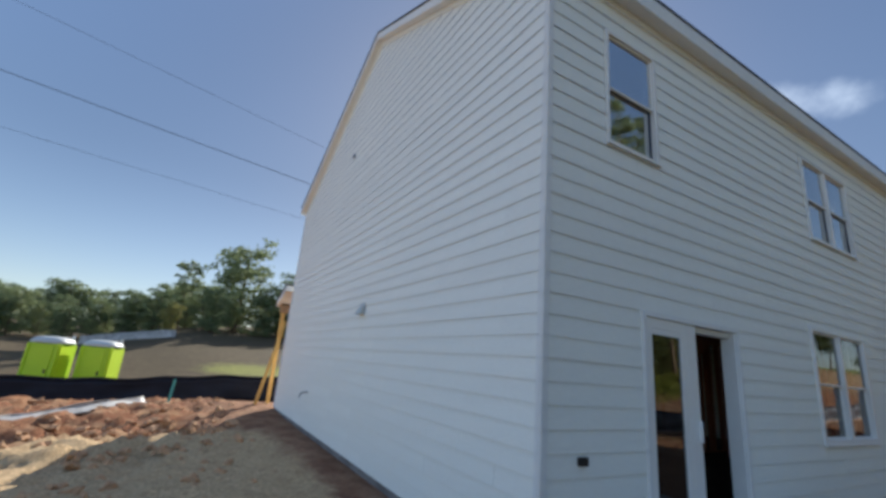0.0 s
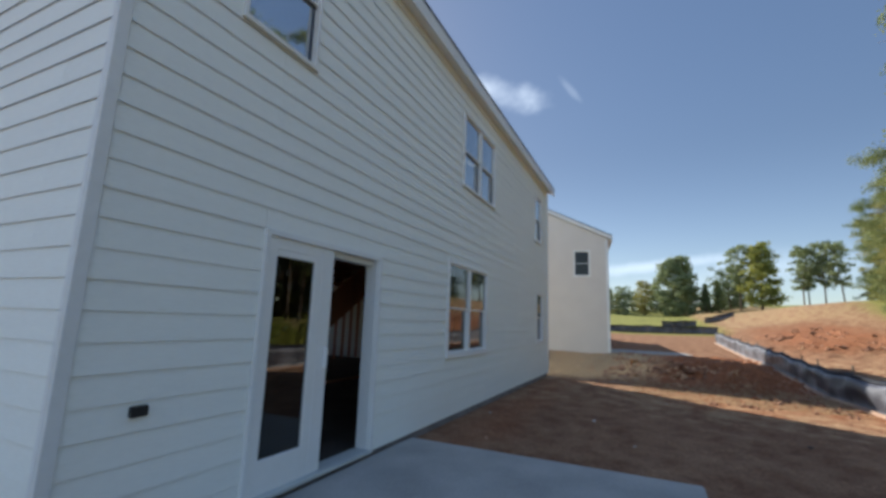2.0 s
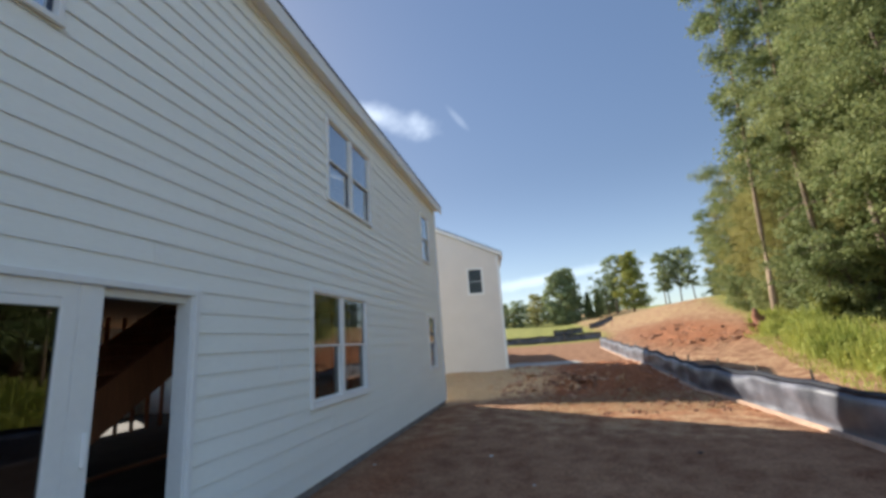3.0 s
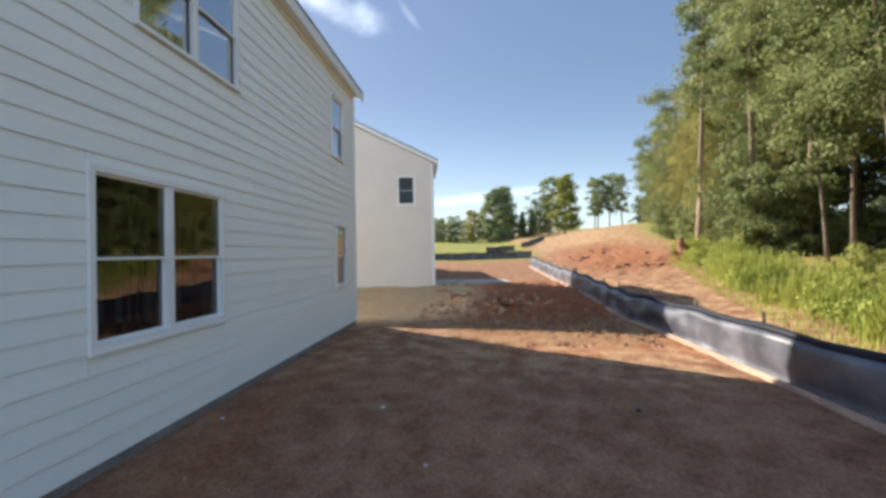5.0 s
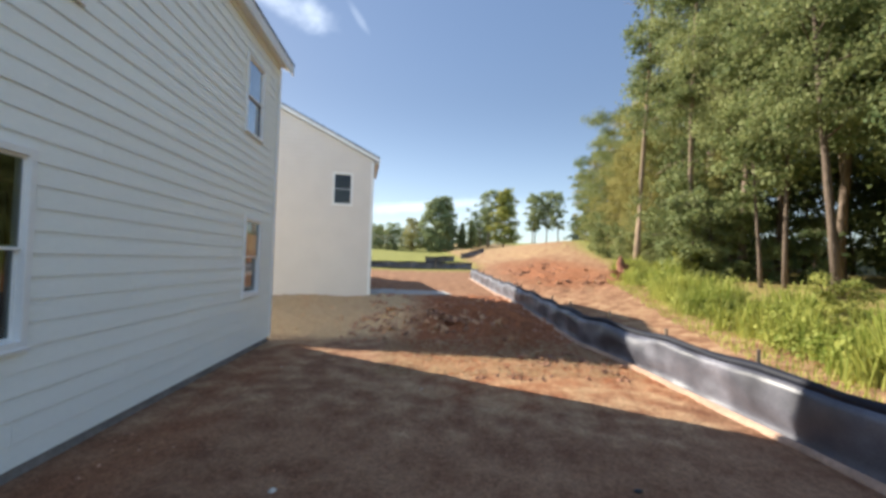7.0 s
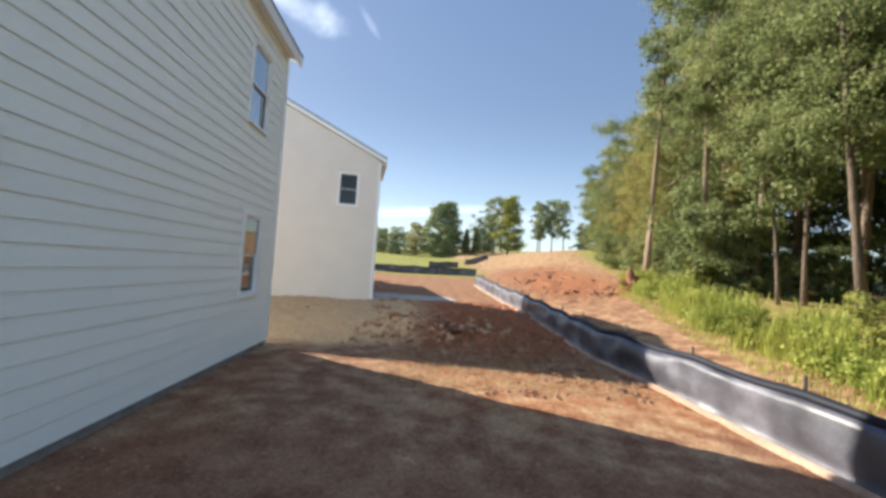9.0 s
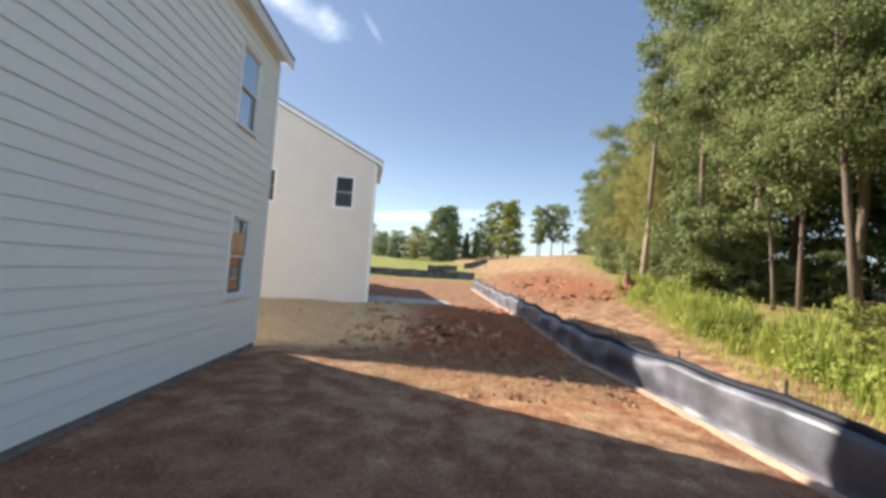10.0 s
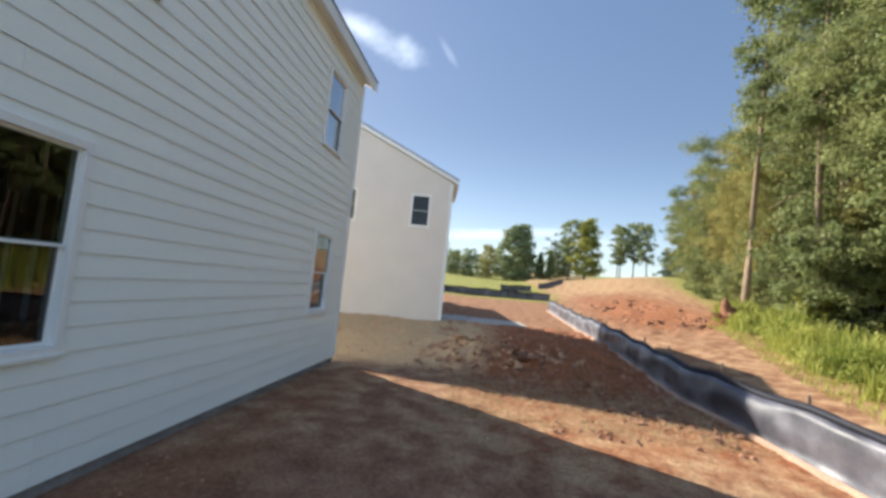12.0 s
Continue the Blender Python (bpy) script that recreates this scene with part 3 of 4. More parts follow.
part("corner_board", boxed(-CB, 0.0, D - 0.08, D, 0.0, EAVE - 0.1, 0.003), TRIM, house)

for (x0, x1, z0, z1), units, scr, g in zip(REAR_OPEN[:5], (1, 2, 1, 2, 1), (True, True, True, False, False), (GLASS, GLASS, GLASS, GLASS_WAVY, GLASS_WAVY)):
    window(house, pose(x0, 0, 0), x1 - x0, z0, z1, units, g, scr, 0.036 if scr else 0.062)

# patio door: a fixed glazed leaf and an open half
door = part("patio_door", ring(1.24, 2.96, -0.02, 2.14, 0.05, -0.034, 0.035, 0.02), TRIM, house, "white patio door, one half standing open")
part("threshold", boxed(1.292, 2.878, -0.075, 0.139, 0.001, 0.035, 0.006), PALE_PLASTIC, door, "pale threshold")
part("jamb", boxed(2.88, 2.908, -0.014, 0.139, 0.001, 2.088, 0.004), TRIM, door)
part("head", boxed(1.292, 2.878, 0.036, 0.139, 2.03, 2.088, 0.004), TRIM, door)
leaf = part("fixed_leaf", ring(1.292, 1.955, 0.036, 2.088, 0.10, -0.012, 0.032, 0.26), VINYL, door)
part("top_rail", boxed(1.393, 1.854, -0.011, 0.031, 1.93, 1.987, 0.003), VINYL, leaf)
part("lock_stile", boxed(1.957, 2.12, -0.012, 0.032, 0.036, 2.088, 0.004), VINYL, leaf)
part("pane", boxed(1.392, 1.855, 0.006, 0.014, 0.296, 1.929), GLASS_DOOR, leaf).visible_shadow = False
part("pull_handle", boxed(2.06, 2.085, -0.05, -0.011, 0.95, 1.15, 0.006), VINYL, leaf)
bm = tube(bmesh.new(), [(11.75, 0.75, 5.98), (11.75, 0.75, 6.42)], [0.045, 0.045], 10)
part("vent_pipe", bm, DARK, house, "black plumbing vent on the roof", smooth=True)
part("wall_fitting", boxed(-0.05, -0.012, GABLE_BOX[0] - 0.05, GABLE_BOX[0] + 0.05, GABLE_BOX[1] - 0.05, GABLE_BOX[1] + 0.05, 0.006), METAL, house, "small grey wall fitting high on the gable")
# vents and outlet
part("outlet_box", boxed(0.375, 0.475, -0.045, -0.005, 0.80, 0.865, 0.006), DARK, house, "black outdoor outlet box")


def wall_vent(y, z, s):
    bm = bmesh.new()
    vs = [bm.verts.new(p) for p in ((-0.02, y - s, z + s), (-0.02, y + s, z + s), (-0.02, y + s, z - s), (-0.02, y - s, z - s),
                                    (-0.02 - s * 1.1, y - s * 0.9, z - s), (-0.02 - s * 1.1, y + s * 0.9, z - s))]
    for f in ((0, 3, 4), (1, 5, 2), (0, 4, 5, 1), (3, 2, 5, 4), (0, 1, 2, 3)):
        bm.faces.new([vs[i] for i in f])
    bmesh.ops.recalc_face_normals(bm, faces=bm.faces)
    bmesh.ops.bevel(bm, geom=list(bm.edges), offset=0.004, segments=1, affect="EDGES")
    part("dryer_vent", bm, PALE_PLASTIC, house, "white hooded wall vent")


wall_vent(4.25, 2.27, 0.10)
bm = tube(bmesh.new(), [(0.0, 7.0, 0.70), (-0.10, 7.0, 0.69), (-0.17, 6.96, 0.66), (-0.2, 6.9, 0.6)], [0.02, 0.02, 0.02, 0.018], 8)
part("pipe_stub", bm, METAL, house, "grey pipe stub")

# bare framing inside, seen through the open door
part("floor_slab", boxed(0.15, L - 0.15, 0.15, D - 0.15, -0.003, 0.0), DIM_FLOOR, house)
part("upper_floor", boxed(0.15, L - 0.15, 0.15, D - 0.15, 2.75, 3.0), SHEATH, house)
stud_me = bpy.data.meshes.new("stud")
bm = boxed(-0.019, 0.019, -0.045, 0.045, 0.04, 2.70, 0.002)
bm.to_mesh(stud_me)
bm.free()
stud_me.materials.append(STUD)
part("sole_plate", boxed(0.3, 11.8, 3.555, 3.645, 0.0, 0.04), STUD, house)
part("top_plate", boxed(0.3, 11.8, 3.555, 3.645, 2.70, 2.75), STUD, house)
for i in range(28):
    if not 9 <= i <= 18:
        shared("stud", stud_me, house, pose(0.4 + i * 0.406, 3.6, 0))
for i in range(28):
    shared("stud", stud_me, house, pose(1.0 + i * 0.406, 6.88, 0))
for i in range(9):
    shared("stud", stud_me, house, pose(8.4, 0.35 + i * 0.38, 0, 0, 0, 90))
# panel added to stop street-side daylight showing through the fixed door pane
part("partition", boxed(0.3, 6.9, 6.95, 7.05, 0.0, 2.75), SHEATH, house)
# open stair rising away from the near gable
STRINGER = [(2.15, 0.0), (2.15, 0.15), (6.15, 2.75), (6.6, 2.75), (6.6, 2.40), (2.75, 0.0)]
stair = part("staircase", prism(STRINGER, 2.16, 2.20, "y"), STUD, house, "rough timber stair")
part("stringer", prism(STRINGER, 3.20, 3.24, "y"), STUD, stair)
for i in range(13):
    part("tread", boxed(2.2 + i * 0.295, 2.5 + i * 0.295, 2.2, 3.2, 0.13 + i * 0.19, 0.17 + i * 0.19), STUD, stair)

# porch over the street door, carried by raw posts
porch = part("porch_roof", prism([(10.55, 3.2), (11.7, 2.82), (11.7, 2.97), (10.55, 3.35)], -0.2, 4.2, "x"), TRIM, house, "small porch roof on raw posts")
part("porch_shingles", prism([(10.55, 3.352), (11.74, 2.962), (11.74, 3.0), (10.55, 3.4)], -0.22, 4.22, "x"), SHINGLE, porch)
part("porch_beam", boxed(-0.1, 4.1, 11.4, 11.52, 2.62, 2.88), SHEATH, porch)
for x in (0.0, 4.0):
    part("post", boxed(x - 0.05, x + 0.05, 11.41, 11.51, -0.3, 2.62, 0.004), LUMBER, porch, "raw yellow lumber post")
bm = boxed(-0.045, 0.045, -0.02, 0.02, 0, 2.6, 0.003)
brace = part("brace", bm, LUMBER, porch, "leaning yellow brace")
brace.matrix_basis = pose(-0.45, 10.95, -0.2, 10, 9, 0)

# patio slab
patio = part("patio_slab", boxed(0.55, 3.85, -3.25, -0.03, -0.30, -0.045, 0.012), CONCRETE)
tagged(patio, "pale poured concrete patio slab outside the door", "patio", kind="structure")

# ---- the second house ----
NX, NY, ND, NZ = 20.82, -1.15, 13.4, 0.10
NE, NS = 5.70, 0.482
N_TURN = pose(NX, NY, 0, 0, 0, 7.5) @ pose(-NX, -NY, 0)
n_house = tagged(empty("house", N_TURN), "second new house with cream siding and white trim", "house")
n_len = 13.0
N_STEP, N_BACK = 3.4, 4.0           # depth of the gabled block; how far the body behind it stands back
part("foundation", boxed(NX + 0.01, NX + N_STEP, NY + 0.01, NY + ND, -0.8, NZ + 0.05), FOUNDATION, n_house)
part("foundation", boxed(NX + N_STEP, NX + n_len, NY + N_BACK + 0.01, NY + ND - 0.31, -0.8, NZ + 0.05), FOUNDATION, n_house)
mid = ND / 2
N_OPEN = [(0.80, 1.60, 3.80, 5.12), (3.75, 4.55, 3.80, 5.12)]


def gable_wall(length, eave, slope, openings, base):
    """A gable wall along x with its face at y = 0: plain courses below, stepped boards to the rake."""
    bm = bmesh.new()
    c = 0
    z = base
    while z < eave + slope * length / 2 - 0.2:
        top = z + EXPOSE + 0.012
        inset = max(0.0, (z + EXPOSE - eave) / slope)
        runs = [(inset, length - inset)]
        for x0, x1, z0, z1 in openings:
            if z + EXPOSE > z0 and z < z1 - 0.02:
                runs = [r for s in runs for r in ((s[0], min(s[1], x0)), (max(s[0], x1), s[1])) if r[1] - r[0] > 0.03]
        for a, b in runs:
            vs = [bm.verts.new(p) for p in ((a, -0.02, z), (b, -0.02, z), (b, -0.006, top), (a, -0.006, top), (a, 0.0, z), (b, 0.0, z), (b, 0.0, top), (a, 0.0, top))]
            for f in ((0, 1, 2, 3), (4, 7, 6, 5), (0, 4, 5, 1), (3, 2, 6, 7), (0, 3, 7, 4), (1, 5, 6, 2)):
                bm.faces.new([vs[i] for i in f])
        z += EXPOSE
        c += 1
    return bm


N_M = pose(NX, NY + ND, 0, 0, 0, -90)      # along the wall is -y, outside is -x
N_OPEN_M = [(ND - b, ND - a, z0, z1) for a, b, z0, z1 in N_OPEN]
siding = part("gable_cladding", gable_wall(ND, NE, NS, N_OPEN_M, NZ), SIDING_N, n_house, "cream lap siding")
siding.matrix_basis = N_M
core = part("gable_wall", wall_mesh(ND, 0.14, NE, N_OPEN_M), SIDING_N, n_house)
core.matrix_basis = N_M
part("gable_peak", prism([(NY + 0.02, NE), (NY + ND - 0.02, NE), (NY + mid, NE + NS * mid - 0.02)], NX + 0.002, NX + 0.14, "x"), SIDING_N, n_house)


def block(x0, x1, y0, y1, rk):
    """One gabled block of the second house: long walls, far gable, floor and roof."""
    half = (y1 - y0) / 2
    part("rear_wall", boxed(x0 + 0.142, x1, y0, y0 + 0.14, NZ, NE), SIDING_N, n_house)
    part("front_wall", boxed(x0 + 0.142, x1, y1 - 0.14, y1, NZ, NE), SIDING_N, n_house)
    part("far_wall", prism([(y0 + 0.142, NZ), (y1 - 0.142, NZ), (y1 - 0.142, NE), (y0 + half, NE + NS * (half - 0.142)), (y0 + 0.142, NE)], x1 - 0.14, x1, "x"), SIDING_N, n_house)
    part("upper_floor", boxed(x0 + 0.15, x1 - 0.15, y0 + 0.15, y1 - 0.15, 2.8, 3.05), SHEATH, n_house)
    roof(n_house, x0, x1, y0, y1, NE, NS, 0.22, rk, 0.12)


block(NX, NX + N_STEP, NY, NY + ND, 0.12)
block(NX + N_STEP + 0.005, NX + n_len, NY + N_BACK, NY + ND - 0.3, -0.2)
for x0, x1, z0, z1 in N_OPEN_M:
    window(n_house, N_M @ pose(x0, 0, 0), x1 - x0, z0, z1, 1, GLASS_N, False, 0.06)
part("corner_board", boxed(NX - 0.03, NX, NY - 0.03, NY + 0.09, NZ, NE - 0.1, 0.003), TRIM, n_house)
n_patio = part("patio_slab", boxed(NX + 0.6, NX + 4.6, NY - 3.6, NY - 0.03, -0.2, 0.255, 0.012), CONCRETE)
n_patio.matrix_basis = N_TURN
tagged(n_patio, "pale concrete patio slab behind the second house", "patio", kind="structure")


# ---- silt fences ----
def silt_fence(points, tall, rng, label, stakes=True, step=0.12, lean=0.0, toe=False, mat=FABRIC):
    """Black woven fabric hung on stakes, sagging between them."""
    fence = tagged(empty("silt_fence"), label, "silt fence")
    pts = [Vector(p) for p in points]
    run = []
    for a, b in zip(pts, pts[1:]):
        k = max(2, int((b - a).length / step))
        run += [a.lerp(b, i / k) for i in range(k)]
    run.append(pts[-1])
    bm = bmesh.new()
    rows, s, spacing = [], 0.0, 1.9
    for i, p in enumerate(run):
        if i:
            s += (p - run[i - 1]).length
        d = (run[min(i + 1, len(run) - 1)] - run[max(i - 1, 0)]).normalized()
        out = Vector((-d.y, d.x, 0))
        sag = abs(math.sin(math.pi * s / spacing)) ** 1.5
        base = ground_at(p.x, p.y) - 0.04
        crease = 0.74 + 0.06 * noise.noise(Vector((s * 0.5, 9, 1)))
        fold = 0.9 + 0.9 * noise.noise(Vector((s * 0.35, 3, 7)))
        col = []
        for k in range(9):
            f = k / 8
            off = (0.10 * math.sin(math.pi * f) * noise.noise(Vector((s * 0.8, f * 1.2, 3))) + 0.045 * noise.noise(Vector((s * 1.9, f * 3, 8))) + 0.018 * noise.noise(Vector((s * 5.5, f * 2, 2)))) + lean * f
            off += 0.10 * (1 - abs(f - crease) / max(crease, 1 - crease)) * fold * 0.6
            if f > crease:
                off -= 0.16 * (f - crease)
            if k == 0:
                off += 0.10 + 0.05 * noise.noise(Vector((s * 1.7, 0, 1)))
            z = base + f * (tall - 0.05 * sag + 0.04 * noise.noise(Vector((s * 0.6, 2, 0))))
            col.append(bm.verts.new(p + out * off + Vector((0, 0, z - p.z))))
        rows.append(col)
    for a, b in zip(rows, rows[1:]):
        for k in range(8):
            bm.faces.new((a[k], b[k], b[k + 1], a[k + 1]))
    bm.faces.index_update()
    hem = bm.copy()
    hem.faces.index_update()
    for sheet, drop in ((bm, lambda k: k >= 7), (hem, lambda k: k < 7)):
        sheet.faces.ensure_lookup_table()
        bmesh.ops.delete(sheet, geom=[f for f in sheet.faces if drop(f.index % 8)], context="FACES")
    for fab in (part("fabric", bm, mat, fence, smooth=True), part("top_hem", hem, DARK_FABRIC if mat is FABRIC else mat, fence, "darker folded top hem", smooth=True)):
        so = fab.modifiers.new("thickness", "SOLIDIFY")
        so.thickness = 0.006
    if toe:
        bm = bmesh.new()
        prev, s = None, 0.0
        for i, p in enumerate(run):
            if i:
                s += (p - run[i - 1]).length
            d = (run[min(i + 1, len(run) - 1)] - run[max(i - 1, 0)]).normalized()
            out = Vector((-d.y, d.x, 0))
            z = ground_at(p.x, p.y)
            w = 0.035 + 0.05 * noise.noise(Vector((s * 0.9, 4, 4)))
            col = [bm.verts.new(Vector((p.x, p.y, z + h)) + out * o) for o, h in ((0.09, 0.06), (0.12 + w * 0.5, 0.05 + 0.03 * noise.noise(Vector((s * 2, 0, 0)))), (0.12 + w, 0.0))]
            if prev:
                for k in range(2):
                    bm.faces.new((prev[k], prev[k + 1], col[k + 1], col[k]))
            prev = col
        part("toe_flap", bm, DUSTY, fence, "dusty pale fabric flap along the ground", smooth=True)
    if stakes:
        s, nxt = 0.0, 0.0
        for i, p in enumerate(run):
            if i:
                s += (p - run[i - 1]).length
            if s >= nxt:
                nxt += spacing
                d = (run[min(i + 1, len(run) - 1)] - run[max(i - 1, 0)]).normalized()
                st = part("stake", boxed(-0.018, 0.018, -0.018, 0.018, -0.3, tall + rng.uniform(0.0, 0.12), 0.003), STAKE, fence)
                q = p - Vector((-d.y, d.x, 0)) * (0.06 - lean)
                st.matrix_basis = pose(q.x, q.y, ground_at(p.x, p.y), rng.uniform(-5, 5), rng.uniform(-5, 5), rng.uniform(0, 90))
    return fence


R = random.Random(4)
silt_fence([(-3.5, -6.9, 0), (3, -6.85, 0), (7.4, -6.9, 0), (10.9, -6.9, 0), (12.5, -6.75, 0), (15.4, -6.9, 0), (18.8, -6.9, 0), (23.6, -6.88, 0), (30.4, -6.55, 0)], 0.74, R, "long black silt fence of woven fabric on wooden stakes", toe=True, lean=-0.05)
silt_fence([(37.5, 3.0, 0), (37.8, -2, 0), (37.2, -7.5, 0)], 0.62, R, "black silt fence across the far lawn")
silt_fence([(46, -4.0, 0), (47, -7.0, 0)], 0.6, R, "short black silt fence on the far lawn")
silt_fence([(50, -8.0, 0), (53, -11.0, 0)], 0.6, R, "short black silt fence below the rise")
# backlit side of this fence: its shade comes from the darker fabric colour
silt_fence([(-18, 15.6, 0), (-8, 15.8, 0), (4, 16.2, 0), (14, 16.5, 0)], 1.0, R, "long black silt fence along the street side", stakes=False, mat=DARK_FABRIC)
silt_fence([(-12, 57, 0), (-8, 55.5, 0), (-3.4, 54, 0)], 0.95, R, "pale fabric fence far across the field", stakes=False, step=0.5, mat=PALE_FABRIC)

silt_fence([(-7.5, 6.2, 0), (-6.0, 8.2, 0), (-4.4, 9.9, 0), (-2.9, 11.6, 0)], 0.22, R, "slumped pale silt fabric on the clay mound", stakes=False, lean=0.25, mat=PALE_FABRIC)
marker = part("marker_stake", boxed(-0.03, 0.03, -0.012, 0.012, -0.2, 0.62, 0.003), TEAL)
marker.matrix_basis = pose(-2.5, 11.7, ground_at(-2.5, 11.7), 3, 4, 12)
tagged(marker, "teal painted survey stake beside the clay mound", "survey stake")


# ---- portable toilets ----
def portable_toilet(m):
    wc = tagged(empty("portable_toilet", m), "lime green portable toilet with pale roof", "portable toilet", "portable toilets by the street")
    part("base", boxed(-0.6, 0.6, -0.6, 0.6, 0.0, 0.14, 0.02), DARK, wc)
    part("cabin", boxed(-0.56, 0.56, -0.56, 0.56, 0.14, 2.08, 0.05), LIME, wc)
    part("door", boxed(-0.36, 0.36, -0.59, -0.555, 0.2, 2.0, 0.012), LIME, wc)
    part("latch", boxed(0.24, 0.31, -0.615, -0.585, 1.0, 1.14, 0.006), DARK, wc)
    for x in (-0.47, 0.47):
        part("post", boxed(x - 0.045, x + 0.045, -0.60, -0.55, 0.14, 2.06, 0.01), LIME, wc)
    bm = bmesh.new()
    bmesh.ops.create_uvsphere(bm, u_segments=20, v_segments=10, radius=1)
    for v in bm.verts:
        v.co = Vector((math.copysign(abs(v.co.x) ** 0.6, v.co.x) * 0.62, math.copysign(abs(v.co.y) ** 0.6, v.co.y) * 0.62, 2.08 + max(0, v.co.z) * 0.26))
    part("roof", bm, PALE_PLASTIC, wc, smooth=True)
    part("vent_pipe", tube(bmesh.new(), [(0.4, 0.45, 2.1), (0.4, 0.45, 2.42)], [0.05, 0.05], 10), PALE_PLASTIC, wc)
    return wc


wc = portable_toilet(pose(-6.75, 19.6, ground_at(-6.75, 19.6), 0, 0, -17))
copy_thing(wc, pose(-5.2, 19.8, ground_at(-5.2, 19.8), 0, 0, -17))


# ---- trees ----
def leaf_clumps(clumps, size, seed, slim=0.55):
    """Leaves of a crown: each clump (centre, radius, flatness, count) is a shell of small leaves that face outwards and up."""
    g = np.random.default_rng(seed)
    out = []
    for c, r, flat, count in clumps:
        d = g.normal(size=(count, 3))
        d /= np.linalg.norm(d, axis=1, keepdims=True)
        d[:, 2] = np.where(d[:, 2] < -0.6, -d[:, 2] * 0.6, d[:, 2])
        p = d * (g.random((count, 1)) ** 0.45) * np.array((r, r, r * flat)) * g.uniform(0.75, 1.2, (count, 1))
        nrm = d * 0.8 + np.array((0, 0, 0.3)) + g.normal(size=(count, 3)) * 0.55
        nrm /= np.linalg.norm(nrm, axis=1, keepdims=True)
        u = np.cross(nrm, g.normal(size=(count, 3)))
        u /= np.linalg.norm(u, axis=1, keepdims=True)
        v = np.cross(nrm, u)
        s = size * g.uniform(0.55, 1.4, (count, 1))
        p = p + np.array(c)
        out.append(np.stack([p + u * s * 0.6, p - u * s * 0.4 + v * s * slim, p - u * s * 0.4 - v * s * slim], 1))
    verts = np.concatenate(out).reshape(-1, 3)
    me = bpy.data.meshes.new("crown")
    me.from_pydata(verts.tolist(), [], np.arange(len(verts)).reshape(-1, 3).tolist())
    return me


def tree(name, rng, tall, trunk_r, crown_base, crown_r, leaves, leaf, bark, foliage, label, category="tree", clump=1.2, shape="round", lean=0.0, limbs=30):
    """A tapered trunk, limbs that fork once, and clumps of leaves strung along their outer halves."""
    t = tagged(empty(name), label, category)
    pts, rad = [], []
    bend = (rng.uniform(-1, 1) * 0.03 * tall + lean, rng.uniform(-1, 1) * 0.03 * tall)
    for i in range(9):
        f = i / 8
        pts.append(Vector((bend[0] * f * f + 0.12 * math.sin(f * 5 + tall), bend[1] * f * f + 0.1 * math.cos(f * 4), tall * 0.96 * f)))
        rad.append(trunk_r * (1.0 - 0.9 * f) * (1.25 if i == 0 else 1))
    tb, clumps = tube(bmesh.new(), pts, rad, 9), []
    per = max(4, leaves // (limbs * 7))
    for k in range(limbs):
        f = crown_base + (1 - crown_base) * ((k + 0.5) / limbs)
        i = min(7, int(f * 8))
        base = pts[i].lerp(pts[i + 1], f * 8 - i)
        u = (f - crown_base) / (1 - crown_base)
        if shape == "cone":
            reach = crown_r * (1.02 - u)
        elif shape == "egg":
            reach = crown_r * max(0.18, math.sqrt(max(0.0, 1.0 - u ** 1.8))) * (0.8 + 0.2 * min(1, u * 5))
        elif shape == "pine":
            reach = crown_r * (0.55 + 0.5 * math.sin(u * 2.7))
        else:
            reach = crown_r * (0.62 + 0.5 * math.sin(0.3 + u * 2.6))
        reach *= rng.uniform(0.85, 1.1) if shape in ("cone", "egg") else rng.uniform(0.45, 1.25)
        an = k * 2.4 + rng.uniform(-0.5, 0.5)
        rise = {"cone": -0.1, "egg": 0.05, "pine": rng.uniform(0.0, 0.35)}.get(shape, rng.uniform(-0.2, 0.45))
        tip = base + Vector((math.cos(an) * reach, math.sin(an) * reach, reach * rise))
        mid_p = base.lerp(tip, 0.5) + Vector((0, 0, 0.14 * reach))
        r0 = max(0.02, trunk_r * (1 - 0.9 * f) * 0.4)
        tube(tb, [base, mid_p, tip], [r0, r0 * 0.6, r0 * 0.2], 5)
        side = Vector((-math.sin(an), math.cos(an), 0))
        spots = [base.lerp(tip, 0.35), base.lerp(tip, 0.6), base.lerp(tip, 0.82), tip.copy()]
        for sg in (-1, 1):
            fork = base.lerp(tip, 0.55) + side * sg * reach * rng.uniform(0.25, 0.45) + Vector((0, 0, reach * rng.uniform(-0.12, 0.15)))
            tube(tb, [mid_p, fork], [r0 * 0.5, r0 * 0.15], 4)
            spots.append(fork)
        for c in spots:
            c = c - Vector((0, 0, rng.random() ** 2 * 0.25 * reach))
            if shape not in ("cone", "egg") and rng.random() < 0.2:
                continue
            c = c + Vector((rng.uniform(-1, 1), rng.uniform(-1, 1), rng.uniform(-0.6, 0.4))) * 0.4 * clump
            r = clump * rng.uniform(0.45, 1.1)
            clumps.append((tuple(c), r, rng.uniform(0.65, 1.0), max(4, int(per * 1.35 * (r / clump) ** 1.6 * 1.5))))
    part("trunk", tb, bark, t, smooth=True)
    me = leaf_clumps(clumps, leaf, rng.randrange(10 ** 6))
    me.materials.append(foliage)
    crown = new("crown", me)
    crown.parent = t
    tagged(crown)
    return t


LEAN = random.Random(77)


def plant(src, x, y, s=1.0, turn=0.0):
    ob = copy_thing(src, pose(x, y, ground_at(x, y) - 0.1, LEAN.uniform(-3.5, 3.5), LEAN.uniform(-3.5, 3.5), turn))
    ob.scale = (s, s, s)
    return ob


